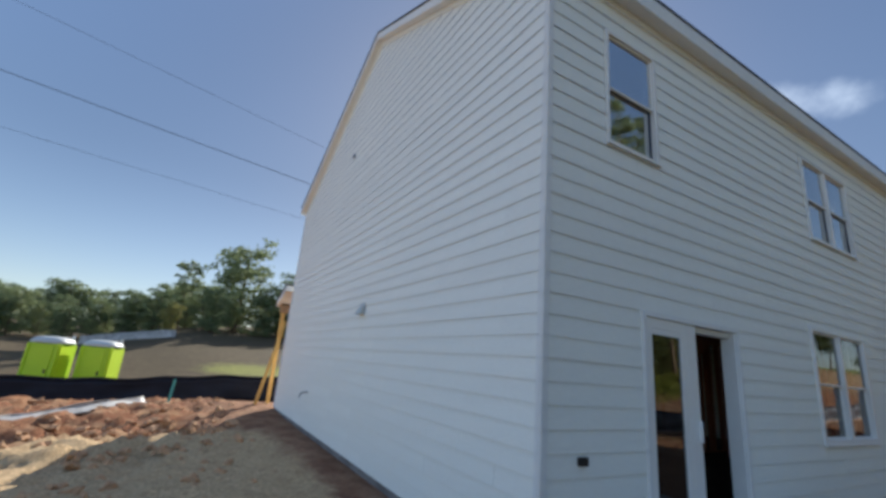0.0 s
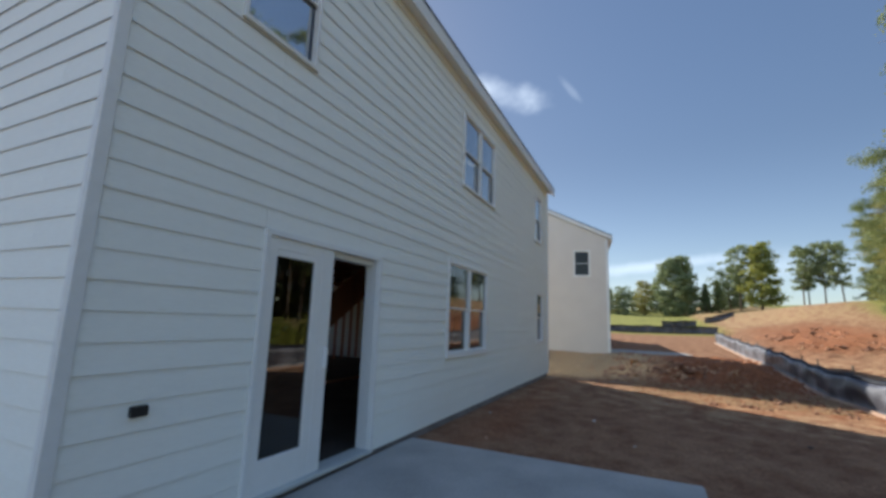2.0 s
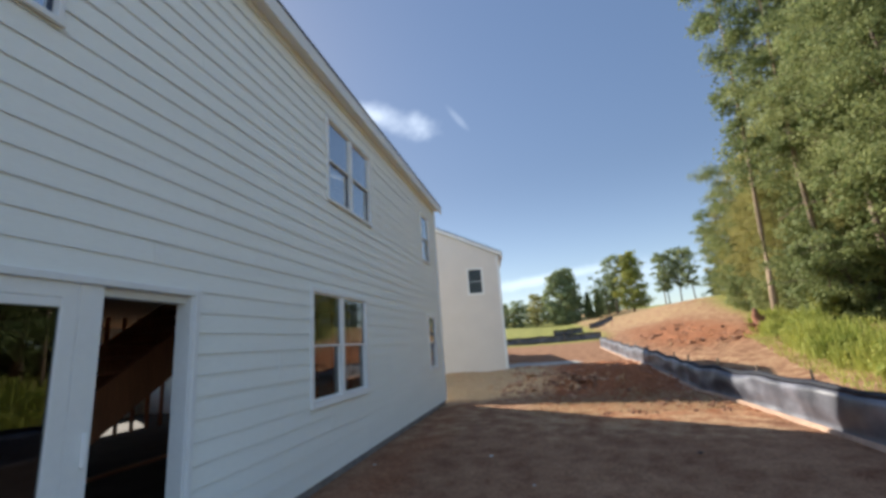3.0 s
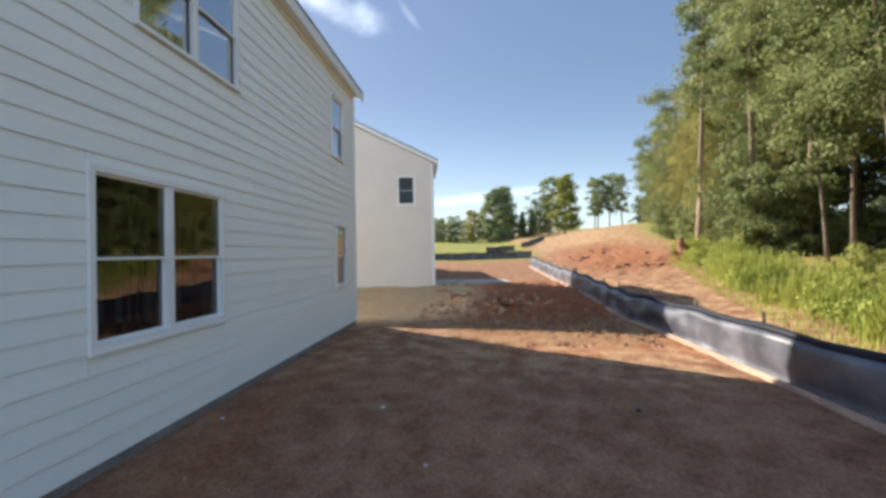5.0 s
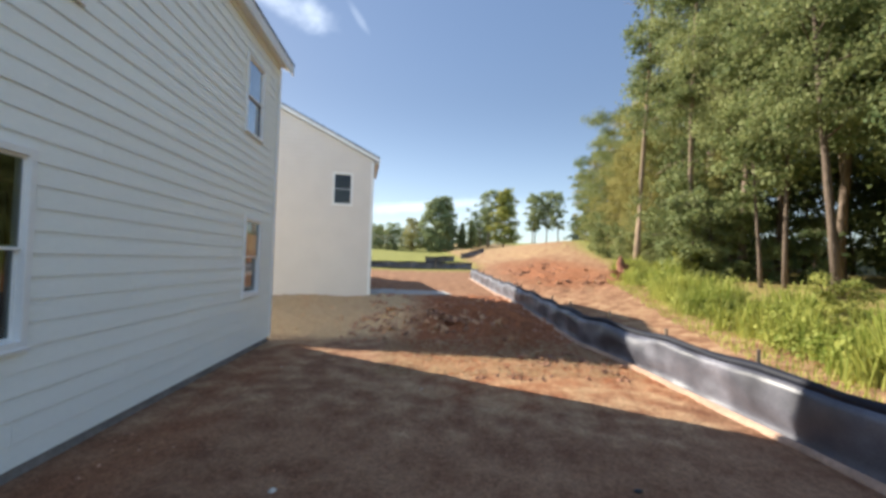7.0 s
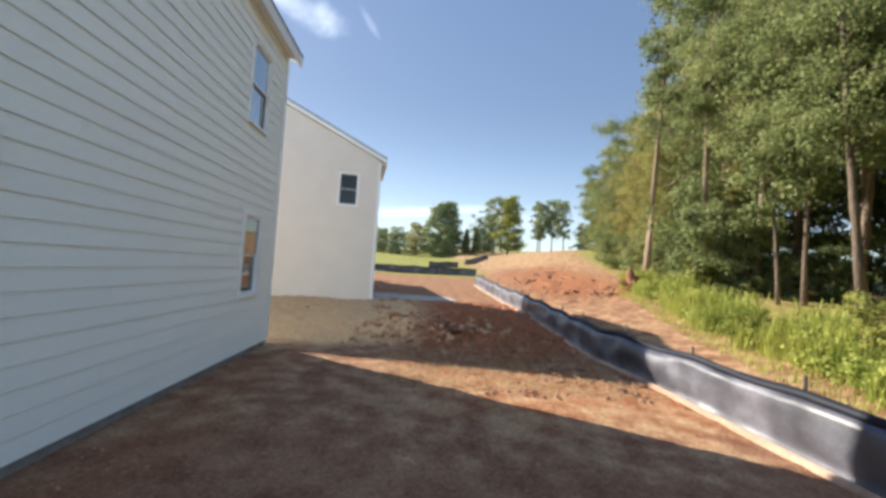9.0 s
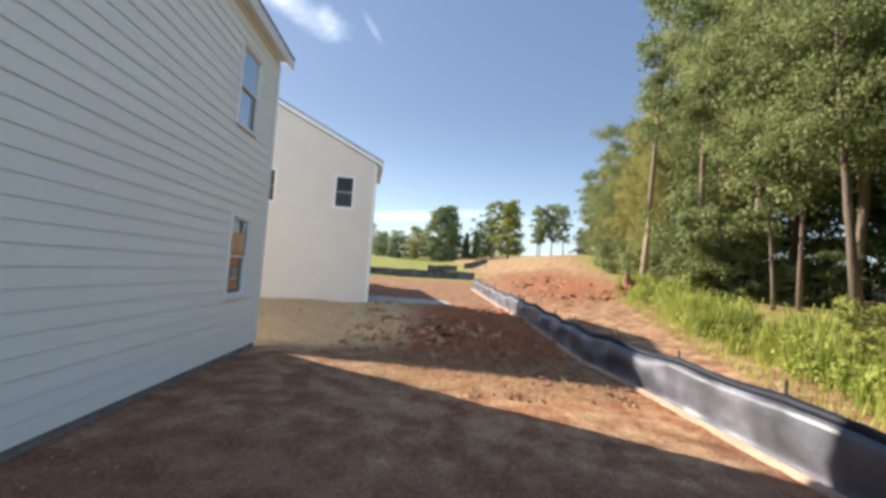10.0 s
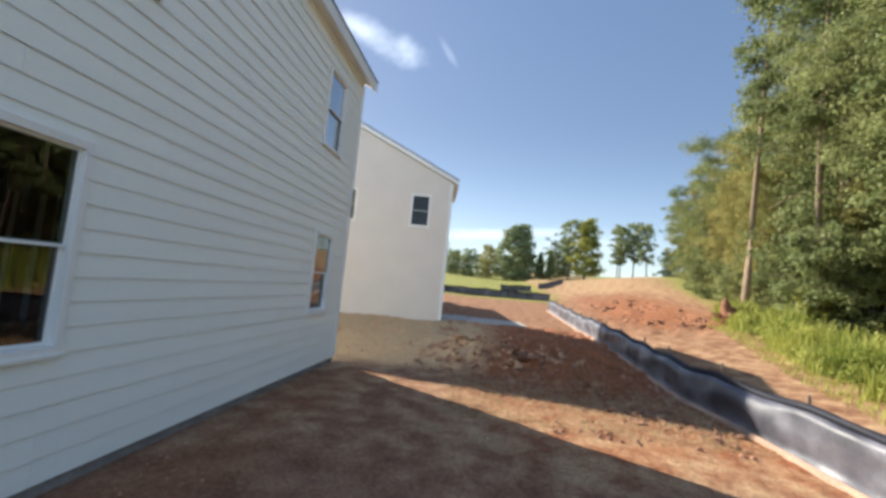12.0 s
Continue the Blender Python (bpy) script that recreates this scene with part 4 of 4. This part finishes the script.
TR = random.Random(11)
OAK = tree("oak_tree", TR, 15, 0.17, 0.16, 3.1, 40000, 0.095, BARK, LEAF, "tall leafy oak at the edge of the woods", clump=1.0, limbs=36)
OAK_B = tree("oak_tree", TR, 17, 0.21, 0.22, 3.5, 27000, 0.125, BARK, LEAF_DARK, "tall dark-leaved oak in the woods", clump=1.1, limbs=36)
OAK_HIGH = tree("oak_tree", TR, 16, 0.17, 0.36, 3.3, 44000, 0.092, BARK, LEAF, "tall oak with a high leafy crown and bare lower trunk", clump=1.0, limbs=34)
GUM = tree("sweetgum_tree", TR, 14, 0.12, 0.10, 2.3, 32000, 0.090, BARK, LEAF_AUTUMN, "slender tree with yellowing leaves", clump=0.85, limbs=34)
PINE = tree("pine_tree", TR, 19, 0.15, 0.42, 1.6, 13000, 0.095, PALE_BARK, NEEDLE, "tall thin pine with a bare pale trunk", clump=0.62, shape="pine", limbs=20)
SAPLING = tree("young_tree", TR, 11, 0.075, 0.36, 1.6, 6000, 0.13, BARK, LEAF, "thin young tree with a pale bare stem", clump=0.6, limbs=20)
SHRUB = tree("shrub", TR, 3.4, 0.05, 0.04, 1.5, 6500, 0.10, BARK, LEAF, "leafy shrub under the trees", "shrub", clump=0.5, limbs=18)
SHRUB_D = tree("shrub", TR, 4.2, 0.06, 0.04, 1.5, 6500, 0.11, BARK, LEAF_DARK, "dark green shrub under the trees", "shrub", clump=0.55, limbs=18)
BUSH = tree("bush", TR, 3.2, 0.03, 0.04, 1.3, 5000, 0.11, BARK, YELLOW_LEAF, "yellow-green leafy bush among the weeds", "bush", clump=0.45, limbs=18)
CEDAR = tree("cedar_tree", TR, 9, 0.16, 0.03, 3.5, 12000, 0.26, BARK, FAR_HAZE_LEAF, "dark rounded evergreen on the far lawn", clump=1.0, shape="egg")
CONIFER = tree("fir_tree", TR, 6, 0.10, 0.03, 1.35, 4000, 0.20, BARK, LEAF_DARK, "small pointed fir on the far lawn", clump=0.4, shape="cone")
FAR_OAK = tree("oak_tree", TR, 12, 0.25, 0.05, 3.9, 6500, 0.34, BARK, FAR_HAZE_LEAF, "broad leafy tree in the distance", clump=1.3)
FAR_DARK = tree("oak_tree", TR, 12, 0.25, 0.04, 4.2, 6500, 0.34, BARK, FAR_HAZE_LEAF, "broad dark tree in the distance", clump=1.4)
FAR_RUST = tree("maple_tree", TR, 12, 0.2, 0.05, 3.9, 7000, 0.30, BARK, LEAF_AUTUMN, "small tree with rust-tinted leaves in the distance", clump=1.3)
FAR_GOLD = tree("maple_tree", TR, 12, 0.2, 0.08, 3.3, 9000, 0.28, BARK, YELLOW_LEAF, "upright tree with yellow-green leaves in the distance", clump=1.1, shape="egg")
FAR_PINE = tree("pine_tree", TR, 13, 0.16, 0.34, 2.3, 3600, 0.28, BARK, FAR_HAZE_LEAF, "open-crowned pine in the distance", clump=0.85, shape="pine", limbs=20)
sources = {"oak": OAK, "oak_high": OAK_HIGH, "bush": BUSH, "oak_b": OAK_B, "gum": GUM, "pine": PINE, "shrub": SHRUB, "shrub_d": SHRUB_D, "cedar": CEDAR, "far_oak": FAR_OAK, "far_pine": FAR_PINE, "conifer": CONIFER, "sapling": SAPLING, "far_dark": FAR_DARK, "far_rust": FAR_RUST, "far_gold": FAR_GOLD}

# edge of the woods, along the bank
WOODS = [("pine", 25.3, -14.8, 1.1), ("oak_b", 23.7, -17.3, 1.1), ("oak_high", 21.2, -19.0, 1.1), ("gum", 28.8, -18.6, 0.98), ("oak", 26.6, -19.2, 1.05),
         ("gum", 32, -18.8, 0.9), ("oak", 36.5, -18.8, 0.80), ("gum", 40, -19.4, 0.72), ("oak", 45, -20.6, 0.62), ("gum", 49, -21.5, 0.55), ("oak", 44, -24, 0.8), ("oak", 34, -21, 0.95),
         ("oak_high", 18.0, -18.2, 1.05), ("oak_b", 14.6, -19.4, 1.05), ("oak_high", 12.2, -17.8, 1.0), ("oak", 10.4, -18.0, 0.85), ("gum", 7.2, -18.2, 0.75), ("oak", 3.8, -18.4, 0.62), ("oak_b", 0.0, -18.8, 0.6),
         ("pine", 22.4, -15.9, 1.05), ("pine", 19.6, -20.4, 1.1), ("oak_b", 27, -21.5, 1.1), ("oak", 30.5, -23, 1.05), ("oak", 14.5, -22.5, 0.95), ("oak", 21.5, -25, 0.9),
         ("gum", -4, -18.0, 0.7), ("oak_b", -8, -19.0, 0.65), ("oak_b", 8, -22, 0.8), ("oak_b", 35, -24.5, 1.0), ("oak", 39, -27, 0.95), ("oak", -1, -23, 0.7), ("pine", 16.8, -20, 1.1),
         ("sapling", 17.2, -15.9, 1.15), ("sapling", 13.0, -15.8, 1.1), ("oak_high", 20.3, -16.4, 0.95), ("oak_high", 14.9, -15.2, 0.85), ("oak", 10.6, -14.6, 0.72), ("sapling", 17.9, -15.3, 0.9),
         ("gum", 27.8, -17.0, 0.55), ("gum", 30.4, -17.6, 0.6), ("gum", 34.5, -18.6, 0.62), ("oak", 38.5, -19.8, 0.5), ("gum", 21.6, -17.0, 0.42),
         ("oak_b", 18.0, -26.5, 0.8), ("oak_b", 12.5, -25.5, 0.85), ("oak_b", 24.5, -28.0, 0.9), ("oak_b", 6.5, -25.5, 0.8), ("oak_b", 15.5, -30.0, 0.9), ("oak_b", 9.0, -29.5, 0.9),
         ("gum", 27.0, -16.3, 0.32), ("gum", 29.6, -16.9, 0.38), ("gum", 32.6, -17.4, 0.42), ("gum", 36.0, -18.0, 0.42), ("gum", 41.5, -19.0, 0.38)]
for kind, x, y, s in WOODS:
    plant(sources[kind], x, y, s, TR.uniform(0, 360))
for i in range(13):
    x = 18.6 + i * 0.95 + TR.uniform(-0.5, 0.5)
    plant(sources[TR.choice(("shrub", "shrub_d", "shrub"))], x, -15.9 - TR.uniform(0, 2.2) - (0.16 * max(0, x - 22)), TR.uniform(0.4, 1.0), TR.uniform(0, 360))
for i in range(28):
    plant(SHRUB_D, -4 + i * 1.4 + TR.uniform(-0.7, 0.7), -21.5 - TR.uniform(0, 4.5), TR.uniform(0.9, 1.8), TR.uniform(0, 360))
for x, y, s in ((10.5, -10.7, 0.42), (20.9, -14.6, 0.5), (8.4, -10.5, 0.4)):
    plant(BUSH, x, y, s, TR.uniform(0, 360))
for x, y, s in ((21.0, -14.9, 0.95), (22.2, -15.6, 1.0), (20.3, -15.4, 0.8), (23.0, -16.2, 0.9)):
    plant(SHRUB_D, x, y, s, TR.uniform(0, 360))
for x, y, s in ((26.2, -15.8, 0.6), (28.4, -16.2, 0.7), (31.0, -16.8, 0.75), (34.0, -17.2, 0.8), (38.0, -18.0, 0.8)):
    plant(SHRUB, x, y, s, TR.uniform(0, 360))
# beyond the second house and the rise
FAR = [("cedar", 80, -7.0, 1.12), ("far_oak", 82, 1.1, 0.42), ("far_oak", 84, 4.5, 0.40), ("far_rust", 83, -2.3, 0.52), ("conifer", 80, -11.4, 0.85), ("conifer", 80.5, -13.0, 0.9),
       ("far_pine", 80, -15.9, 0.82), ("far_gold", 78, -18.3, 0.86), ("far_dark", 86, -15.5, 0.6), ("far_pine", 68, -20.9, 0.64), ("far_pine", 67, -22.6, 0.66), ("far_pine", 65, -23.8, 0.62), ("far_pine", 76, -23.5, 0.7),
       ("far_dark", 64, -26.6, 0.36), ("far_dark", 63, -28.6, 0.40), ("far_oak", 96, -9.5, 0.42), ("far_rust", 90, 8, 0.6), ("far_oak", 95, 12, 0.7), ("far_oak", 97, -19, 0.4)]
for kind, x, y, s in FAR:
    plant(sources[kind], x, y, s, TR.uniform(0, 360))
for i in range(13):
    plant(sources[TR.choice(("far_oak", "far_dark", "far_rust"))], 96 + TR.uniform(-3, 3), 9 - i * 2.2, TR.uniform(0.28, 0.40), TR.uniform(0, 360))
# across the street
STREET = [("far_dark", 3.2, 65, 1.3), ("far_oak", 9.6, 64, 0.95), ("far_dark", 13.5, 66, 1.0), ("far_oak", 18, 67, 1.0), ("far_pine", -3.6, 64, 0.9), ("far_dark", 0.2, 60, 0.6),
          ("far_oak", 6.5, 61, 0.7), ("far_dark", 10.5, 60, 0.55), ("far_oak", -6.5, 68, 0.6), ("far_rust", -4.5, 62, 0.4)]
for kind, x, y, s in STREET:
    plant(sources[kind], x, y, s * 0.8, TR.uniform(0, 360))
for i in range(24):
    plant(sources[TR.choice(("far_dark", "far_oak"))], -24 + i * 1.7 + TR.uniform(-1, 1), 70 + TR.uniform(-3, 5), TR.uniform(0.35, 0.55), TR.uniform(0, 360))
for i in range(26):
    plant(sources[TR.choice(("far_oak", "far_dark", "far_oak"))], -62 + i * 2.6 + TR.uniform(-1.5, 1.5), 96 + TR.uniform(-7, 7), TR.uniform(0.45, 0.75), TR.uniform(0, 360))
for ob in sources.values():
    for o in (*ob.children_recursive, ob):
        bpy.data.objects.remove(o)

# ---- weeds along the bank ----
def weed_front(x):
    return -9.05 - 0.27 * max(0, x - 9.2)


def weeds():
    rng = random.Random(8)
    bm = bmesh.new()
    for _ in range(980):
        x = rng.uniform(4, 25)
        front = weed_front(x)
        y = front - abs(rng.gauss(0, 0.95))
        thick = noise.noise(Vector((x * 0.55, y * 0.55, 5)))
        if thick + 0.17 < rng.uniform(0, 0.5):
            continue
        z = ground_at(x, y)
        tall = rng.uniform(0.3, 0.75) + 1.3 * max(0, thick + 0.10) * min(1.0, 0.35 + 0.5 * (front - y))
        for k in range(24):
            a, l = rng.uniform(0, 6.28), tall * rng.uniform(0.55, 1.1)
            dx, dy = math.cos(a), math.sin(a)
            bx, by, w = x + rng.gauss(0, 0.10), y + rng.gauss(0, 0.10), rng.uniform(0.006, 0.014)
            bend = rng.uniform(0.10, 0.55) * l
            rows = [(0.0, 0.0, w * 0.7), (0.35, 0.55, w), (0.75, 0.9, w * 0.8), (1.0, 0.88, 0.001)]
            last = None
            for o, u, ww in rows:
                p = Vector((bx + dx * bend * o, by + dy * bend * o, z + l * u))
                pair = (bm.verts.new(p + Vector((-dy * ww, dx * ww, 0))), bm.verts.new(p + Vector((dy * ww, -dx * ww, 0))))
                if last:
                    bm.faces.new((last[0], last[1], pair[1], pair[0]))
                last = pair
    w = part("weeds", bm, WEED)
    tagged(w, "tall yellow-green weeds along the edge of the woods", "weeds", kind="stuff")


weeds()


def leafy_weeds():
    """Low broad-leaved plants among the tall blades."""
    rng = random.Random(52)
    clumps = []
    while len(clumps) < 230:
        x = rng.uniform(5, 26)
        y = weed_front(x) - 0.2 - abs(rng.gauss(0, 1.0))
        if noise.noise(Vector((x * 0.7, y * 0.7, 11))) < -0.05:
            continue
        r = rng.uniform(0.16, 0.42)
        clumps.append(((x, y, ground_at(x, y) + r * rng.uniform(0.3, 1.3)), r, rng.uniform(0.7, 1.2), int(420 * r)))
    me = leaf_clumps(clumps, 0.065, 53)
    me.materials.append(WEED)
    tagged(new("leafy_weeds", me), "low broad-leaved weeds among the tall grass on the bank", "weeds", kind="stuff")


leafy_weeds()


def blades(name, mat, label, category, count, spot, size, seed, up):
    """Short blades strewn or standing on the ground, one mesh."""
    rng = random.Random(seed)
    verts, faces = [], []
    for _ in range(count):
        x, y = spot(rng)
        z = ground_at(x, y)
        a, s = rng.uniform(0, 6.28), rng.uniform(*size)
        w = 0.006 if not up else 0.012
        dx, dy = math.cos(a), math.sin(a)
        lift = s * rng.uniform(0.6, 1.0) if up else rng.uniform(0.0, 0.03)
        run = s * (0.35 if up else 1.0)
        k = len(verts)
        verts += [(x - dy * w, y + dx * w, z + 0.015), (x + dy * w, y - dx * w, z + 0.015), (x + dx * run, y + dy * run, z + 0.03 + lift)]
        faces.append((k, k + 1, k + 2))
    me = bpy.data.meshes.new(name)
    me.from_pydata(verts, [], faces)
    me.materials.append(mat)
    tagged(new(name, me), label, category, kind="stuff")


def bank_spot(rng):
    x = rng.uniform(4, 24)
    return x, weed_front(x) + 0.6 - abs(rng.gauss(0, 1.0)) * 0.9


def straw_spot(rng):
    if rng.random() < 0.5:
        return rng.uniform(12.6, 20.5), rng.uniform(-3.2, 3)
    return rng.uniform(9.8, 12.6), rng.uniform(-6.7, -2.4)


STRAW = leaf_material("straw", (0.30, 0.21, 0.11), (0.56, 0.43, 0.24))
blades("bank_grass", WEED, "short yellow-green grass on the bank", "grass", 3500, bank_spot, (0.06, 0.20), 14, True)
blades("loose_straw", STRAW, "loose straw strewn over the soil", "straw", 9000, straw_spot, (0.06, 0.20), 15, False)


# ---- clods, litter and roots ----
def clods():
    rng = random.Random(21)
    me = []
    for k in range(8):
        bm = bmesh.new()
        bmesh.ops.create_icosphere(bm, subdivisions=2, radius=1)
        for v in bm.verts:
            v.co *= 0.62 + 0.95 * noise.noise(v.co * 1.5 + Vector((k * 7, 0, 0)))
            v.co.z *= 0.62
        m = bpy.data.meshes.new("clod")
        bm.to_mesh(m)
        bm.free()
        m.materials.append(CLOD if k < 4 else CLOD_TAN)
        me.append(m)
    spots = []
    for _ in range(90):
        a = rng.random()
        spots.append((15.6 - 2.6 * a + rng.gauss(0, 0.7), -2.2 - 2.7 * a + rng.gauss(0, 0.5), abs(rng.gauss(0.05, 0.09)) + 0.04))
    for _ in range(30):
        spots.append((rng.uniform(16, 22), rng.gauss(-5.8, 0.7), rng.uniform(0.04, 0.12)))
    for _ in range(120):
        spots.append((rng.uniform(-8, -1.2), rng.gauss(9.0, 1.7), abs(rng.gauss(0.07, 0.09)) + 0.05))
    for _ in range(45):
        spots.append((rng.gauss(10.9, 0.35), rng.uniform(-6.7, -4.9), rng.uniform(0.03, 0.12)))
    for _ in range(36):
        spots.append((rng.uniform(22, 36), rng.gauss(-11.2, 1.2), rng.uniform(0.06, 0.28)))
    for x, y, s in spots:
        c = new("clod", rng.choice(me[4:] if x < 0 else me[:4] + me[4:5]))
        c.matrix_basis = pose(x, y, ground_at(x, y) + 0.01, rng.uniform(-20, 20), rng.uniform(-20, 20), rng.uniform(0, 360)) @ Matrix.Diagonal((s, s * rng.uniform(0.6, 1), s, 1))
        tagged(c, "lump of dry sandy clay on the mound" if x < 0 else "lump of dry red clay on the ground", "clod", "clay clods")


clods()


def crumbs(patches, mat, label, seed):
    """Small broken lumps of soil, too many to count."""
    rng = random.Random(seed)
    verts, faces = [], []
    for count, xa, xb, ya, yb, size in patches:
        for _ in range(count):
            x, y = rng.uniform(xa, xb), rng.uniform(ya, yb)
            if noise.noise(Vector((x * 0.8, y * 0.8, 3))) < rng.uniform(-0.35, 0.25):
                continue
            z, s, k = ground_at(x, y), size * rng.uniform(0.5, 1.9), len(verts)
            turn = rng.uniform(0, 6.28)
            for i in range(5):
                a = turn + i * 1.257
                q = s * rng.uniform(0.8, 1.5)
                verts.append((x + math.cos(a) * q, y + math.sin(a) * q, z - 0.01))
            for i in range(5):
                a = turn + 0.4 + i * 1.257
                q = s * rng.uniform(0.45, 1.1)
                verts.append((x + math.cos(a) * q, y + math.sin(a) * q, z + s * rng.uniform(0.35, 0.95)))
            verts.append((x, y, z + s * rng.uniform(0.8, 1.2)))
            for i in range(5):
                j = (i + 1) % 5
                faces += [(k + i, k + j, k + 5 + i), (k + j, k + 5 + j, k + 5 + i), (k + 5 + i, k + 5 + j, k + 10)]
    me = bpy.data.meshes.new("soil_crumbs")
    me.from_pydata(verts, [], faces)
    me.materials.append(mat)
    tagged(new("soil_crumbs", me), label, "soil crumbs", kind="stuff")


crumbs(((900, 12.2, 21.5, -6.6, -1.4, 0.035), (260, 9.5, 12.5, -6.6, -3.0, 0.02), (160, 0.2, 12.0, -0.9, -0.15, 0.010),
        (420, 3.5, 11.0, -6.4, -0.8, 0.007), (160, 23, 35, -13, -9.5, 0.06)), CLOD, "small crumbs of red clay scattered over the soil", 33)
crumbs(((900, -8.5, -1.0, 3.5, 13.0, 0.04), (420, 12.8, 20.4, -3.4, 2.5, 0.028), (250, 13.0, 16.5, -5.0, -2.2, 0.05)), CLOD_TAN, "sandy crumbs strewn over clay and straw", 34)


def stump(x, y):
    rng = random.Random(5)
    st = tagged(empty("tree_stump", pose(x, y, ground_at(x, y))), "torn-up dead stump with broken roots beside the clay", "stump")
    pts = [Vector((0, 0, -0.1)), Vector((0.06, 0.02, 0.4)), Vector((0.02, 0.08, 0.8)), Vector((0.14, 0.05, 1.15))]
    part("bole", tube(bmesh.new(), pts, [0.30, 0.24, 0.2, 0.07], 9), ROOT, st, smooth=True)
    for k in range(7):
        a = k * 0.9 + rng.uniform(-0.3, 0.3)
        r = rng.uniform(0.5, 0.9)
        p = [Vector((0, 0, 0.15 + 0.08 * k)), Vector((math.cos(a) * r * 0.5, math.sin(a) * r * 0.5, 0.25 + 0.09 * k)), Vector((math.cos(a) * r, math.sin(a) * r, rng.uniform(0.0, 0.5)))]
        part("root", tube(bmesh.new(), p, [0.08, 0.05, 0.015], 6), ROOT, st, smooth=True)


stump(23.8, -13.2)
WHITE_SCRAP = material("white_scrap", (0.52, 0.48, 0.42), 0.7)
LR = random.Random(31)
for x, y, s, dark in ((6.49, -1.96, 0.035, 0), (6.46, -4.74, 0.04, 1), (6.12, -0.3, 0.028, 0), (9.1, -3.1, 0.02, 0), (5.2, -2.6, 0.025, 0), (10.2, -0.9, 0.02, 0), (8.9, -2.2, 0.02, 1)):
    bm = bmesh.new()
    bmesh.ops.create_icosphere(bm, subdivisions=1, radius=s)
    for v in bm.verts:
        v.co = Vector((v.co.x * LR.uniform(0.7, 1.3), v.co.y * LR.uniform(0.5, 1.0), v.co.z * LR.uniform(0.35, 0.6)))
    ob = part("scrap", bm, DARK if dark else WHITE_SCRAP)
    ob.matrix_basis = pose(x, y, ground_at(x, y) + s * 0.3, 0, 0, LR.uniform(0, 360))
    tagged(ob, "small black scrap lying on the soil" if dark else "small white building scrap lying on the soil", "scrap", "building scraps")

# ---- cables ----
def cable(a, b, sag, r):
    pts = [Vector(a).lerp(Vector(b), i / 24) - Vector((0, 0, sag * 4 * (i / 24) * (1 - i / 24))) for i in range(25)]
    ob = part("power_line", tube(bmesh.new(), pts, [r] * 25, 5), DARK, None, smooth=True)
    tagged(ob, "thin black overhead power line against the sky", "power line", "power lines")


cable((-80, 57.4, 34.4), (60, 57.4, 20.1), 0.4, 0.045)
cable((-80, 57.4, 46.4), (60, 57.4, 23.2), 0.4, 0.022)
cable((-80, 57.4, 26.8), (60, 57.4, 16.1), 0.4, 0.02)

# ---- lap boards ----
PR = random.Random(3)
def rear_span(z):
    return (0.047, L - 0.062)


def side_span(z):
    inset = max(0.0, (z + EXPOSE - EAVE) / SLOPE)
    return (0.082 if inset == 0 else inset + 0.0, D - 0.047 if inset == 0 else D - inset)


planks(rear, pose(0, 0, 0), 31, rear_span, REAR_OPEN, SIDING, PR)
planks(side, pose(0, D, 0, 0, 0, -90), 31, side_span, [], SIDING, PR)


def gable_board(z, a, b, cut_a, cut_b):
    """A board from a to b whose ends may be cut along the rake; the cut grows with height."""
    bm = bmesh.new()
    ends = []
    for x, slant in ((a, cut_a), (b, cut_b)):
        ends.append([bm.verts.new((x + slant * max(0.0, z + h - EAVE) / SLOPE if slant else x, y, h)) for y, h in BOARD])
    bm.faces.new(ends[0]), bm.faces.new(ends[1][::-1])
    for i in range(len(BOARD)):
        j = (i + 1) % len(BOARD)
        bm.faces.new((ends[0][i], ends[1][i], ends[1][j], ends[0][j]))
    bmesh.ops.recalc_face_normals(bm, faces=bm.faces)
    me = bpy.data.meshes.new("plank")
    bm.to_mesh(me)
    bm.free()
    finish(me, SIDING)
    return me


for c in range(31, 46):
    z = c * EXPOSE
    joint = D / 2 + PR.uniform(-1.2, 1.2) * (1 - (z - EAVE) / (RIDGE - EAVE))
    shared("plank", gable_board(z, 0.004, joint - 0.0015, 1, 0), side, pose(0, D, z, 0, 0, -90))
    shared("plank", gable_board(z, joint + 0.0015, D - 0.004, 0, -1), side, pose(0, D, z, 0, 0, -90))
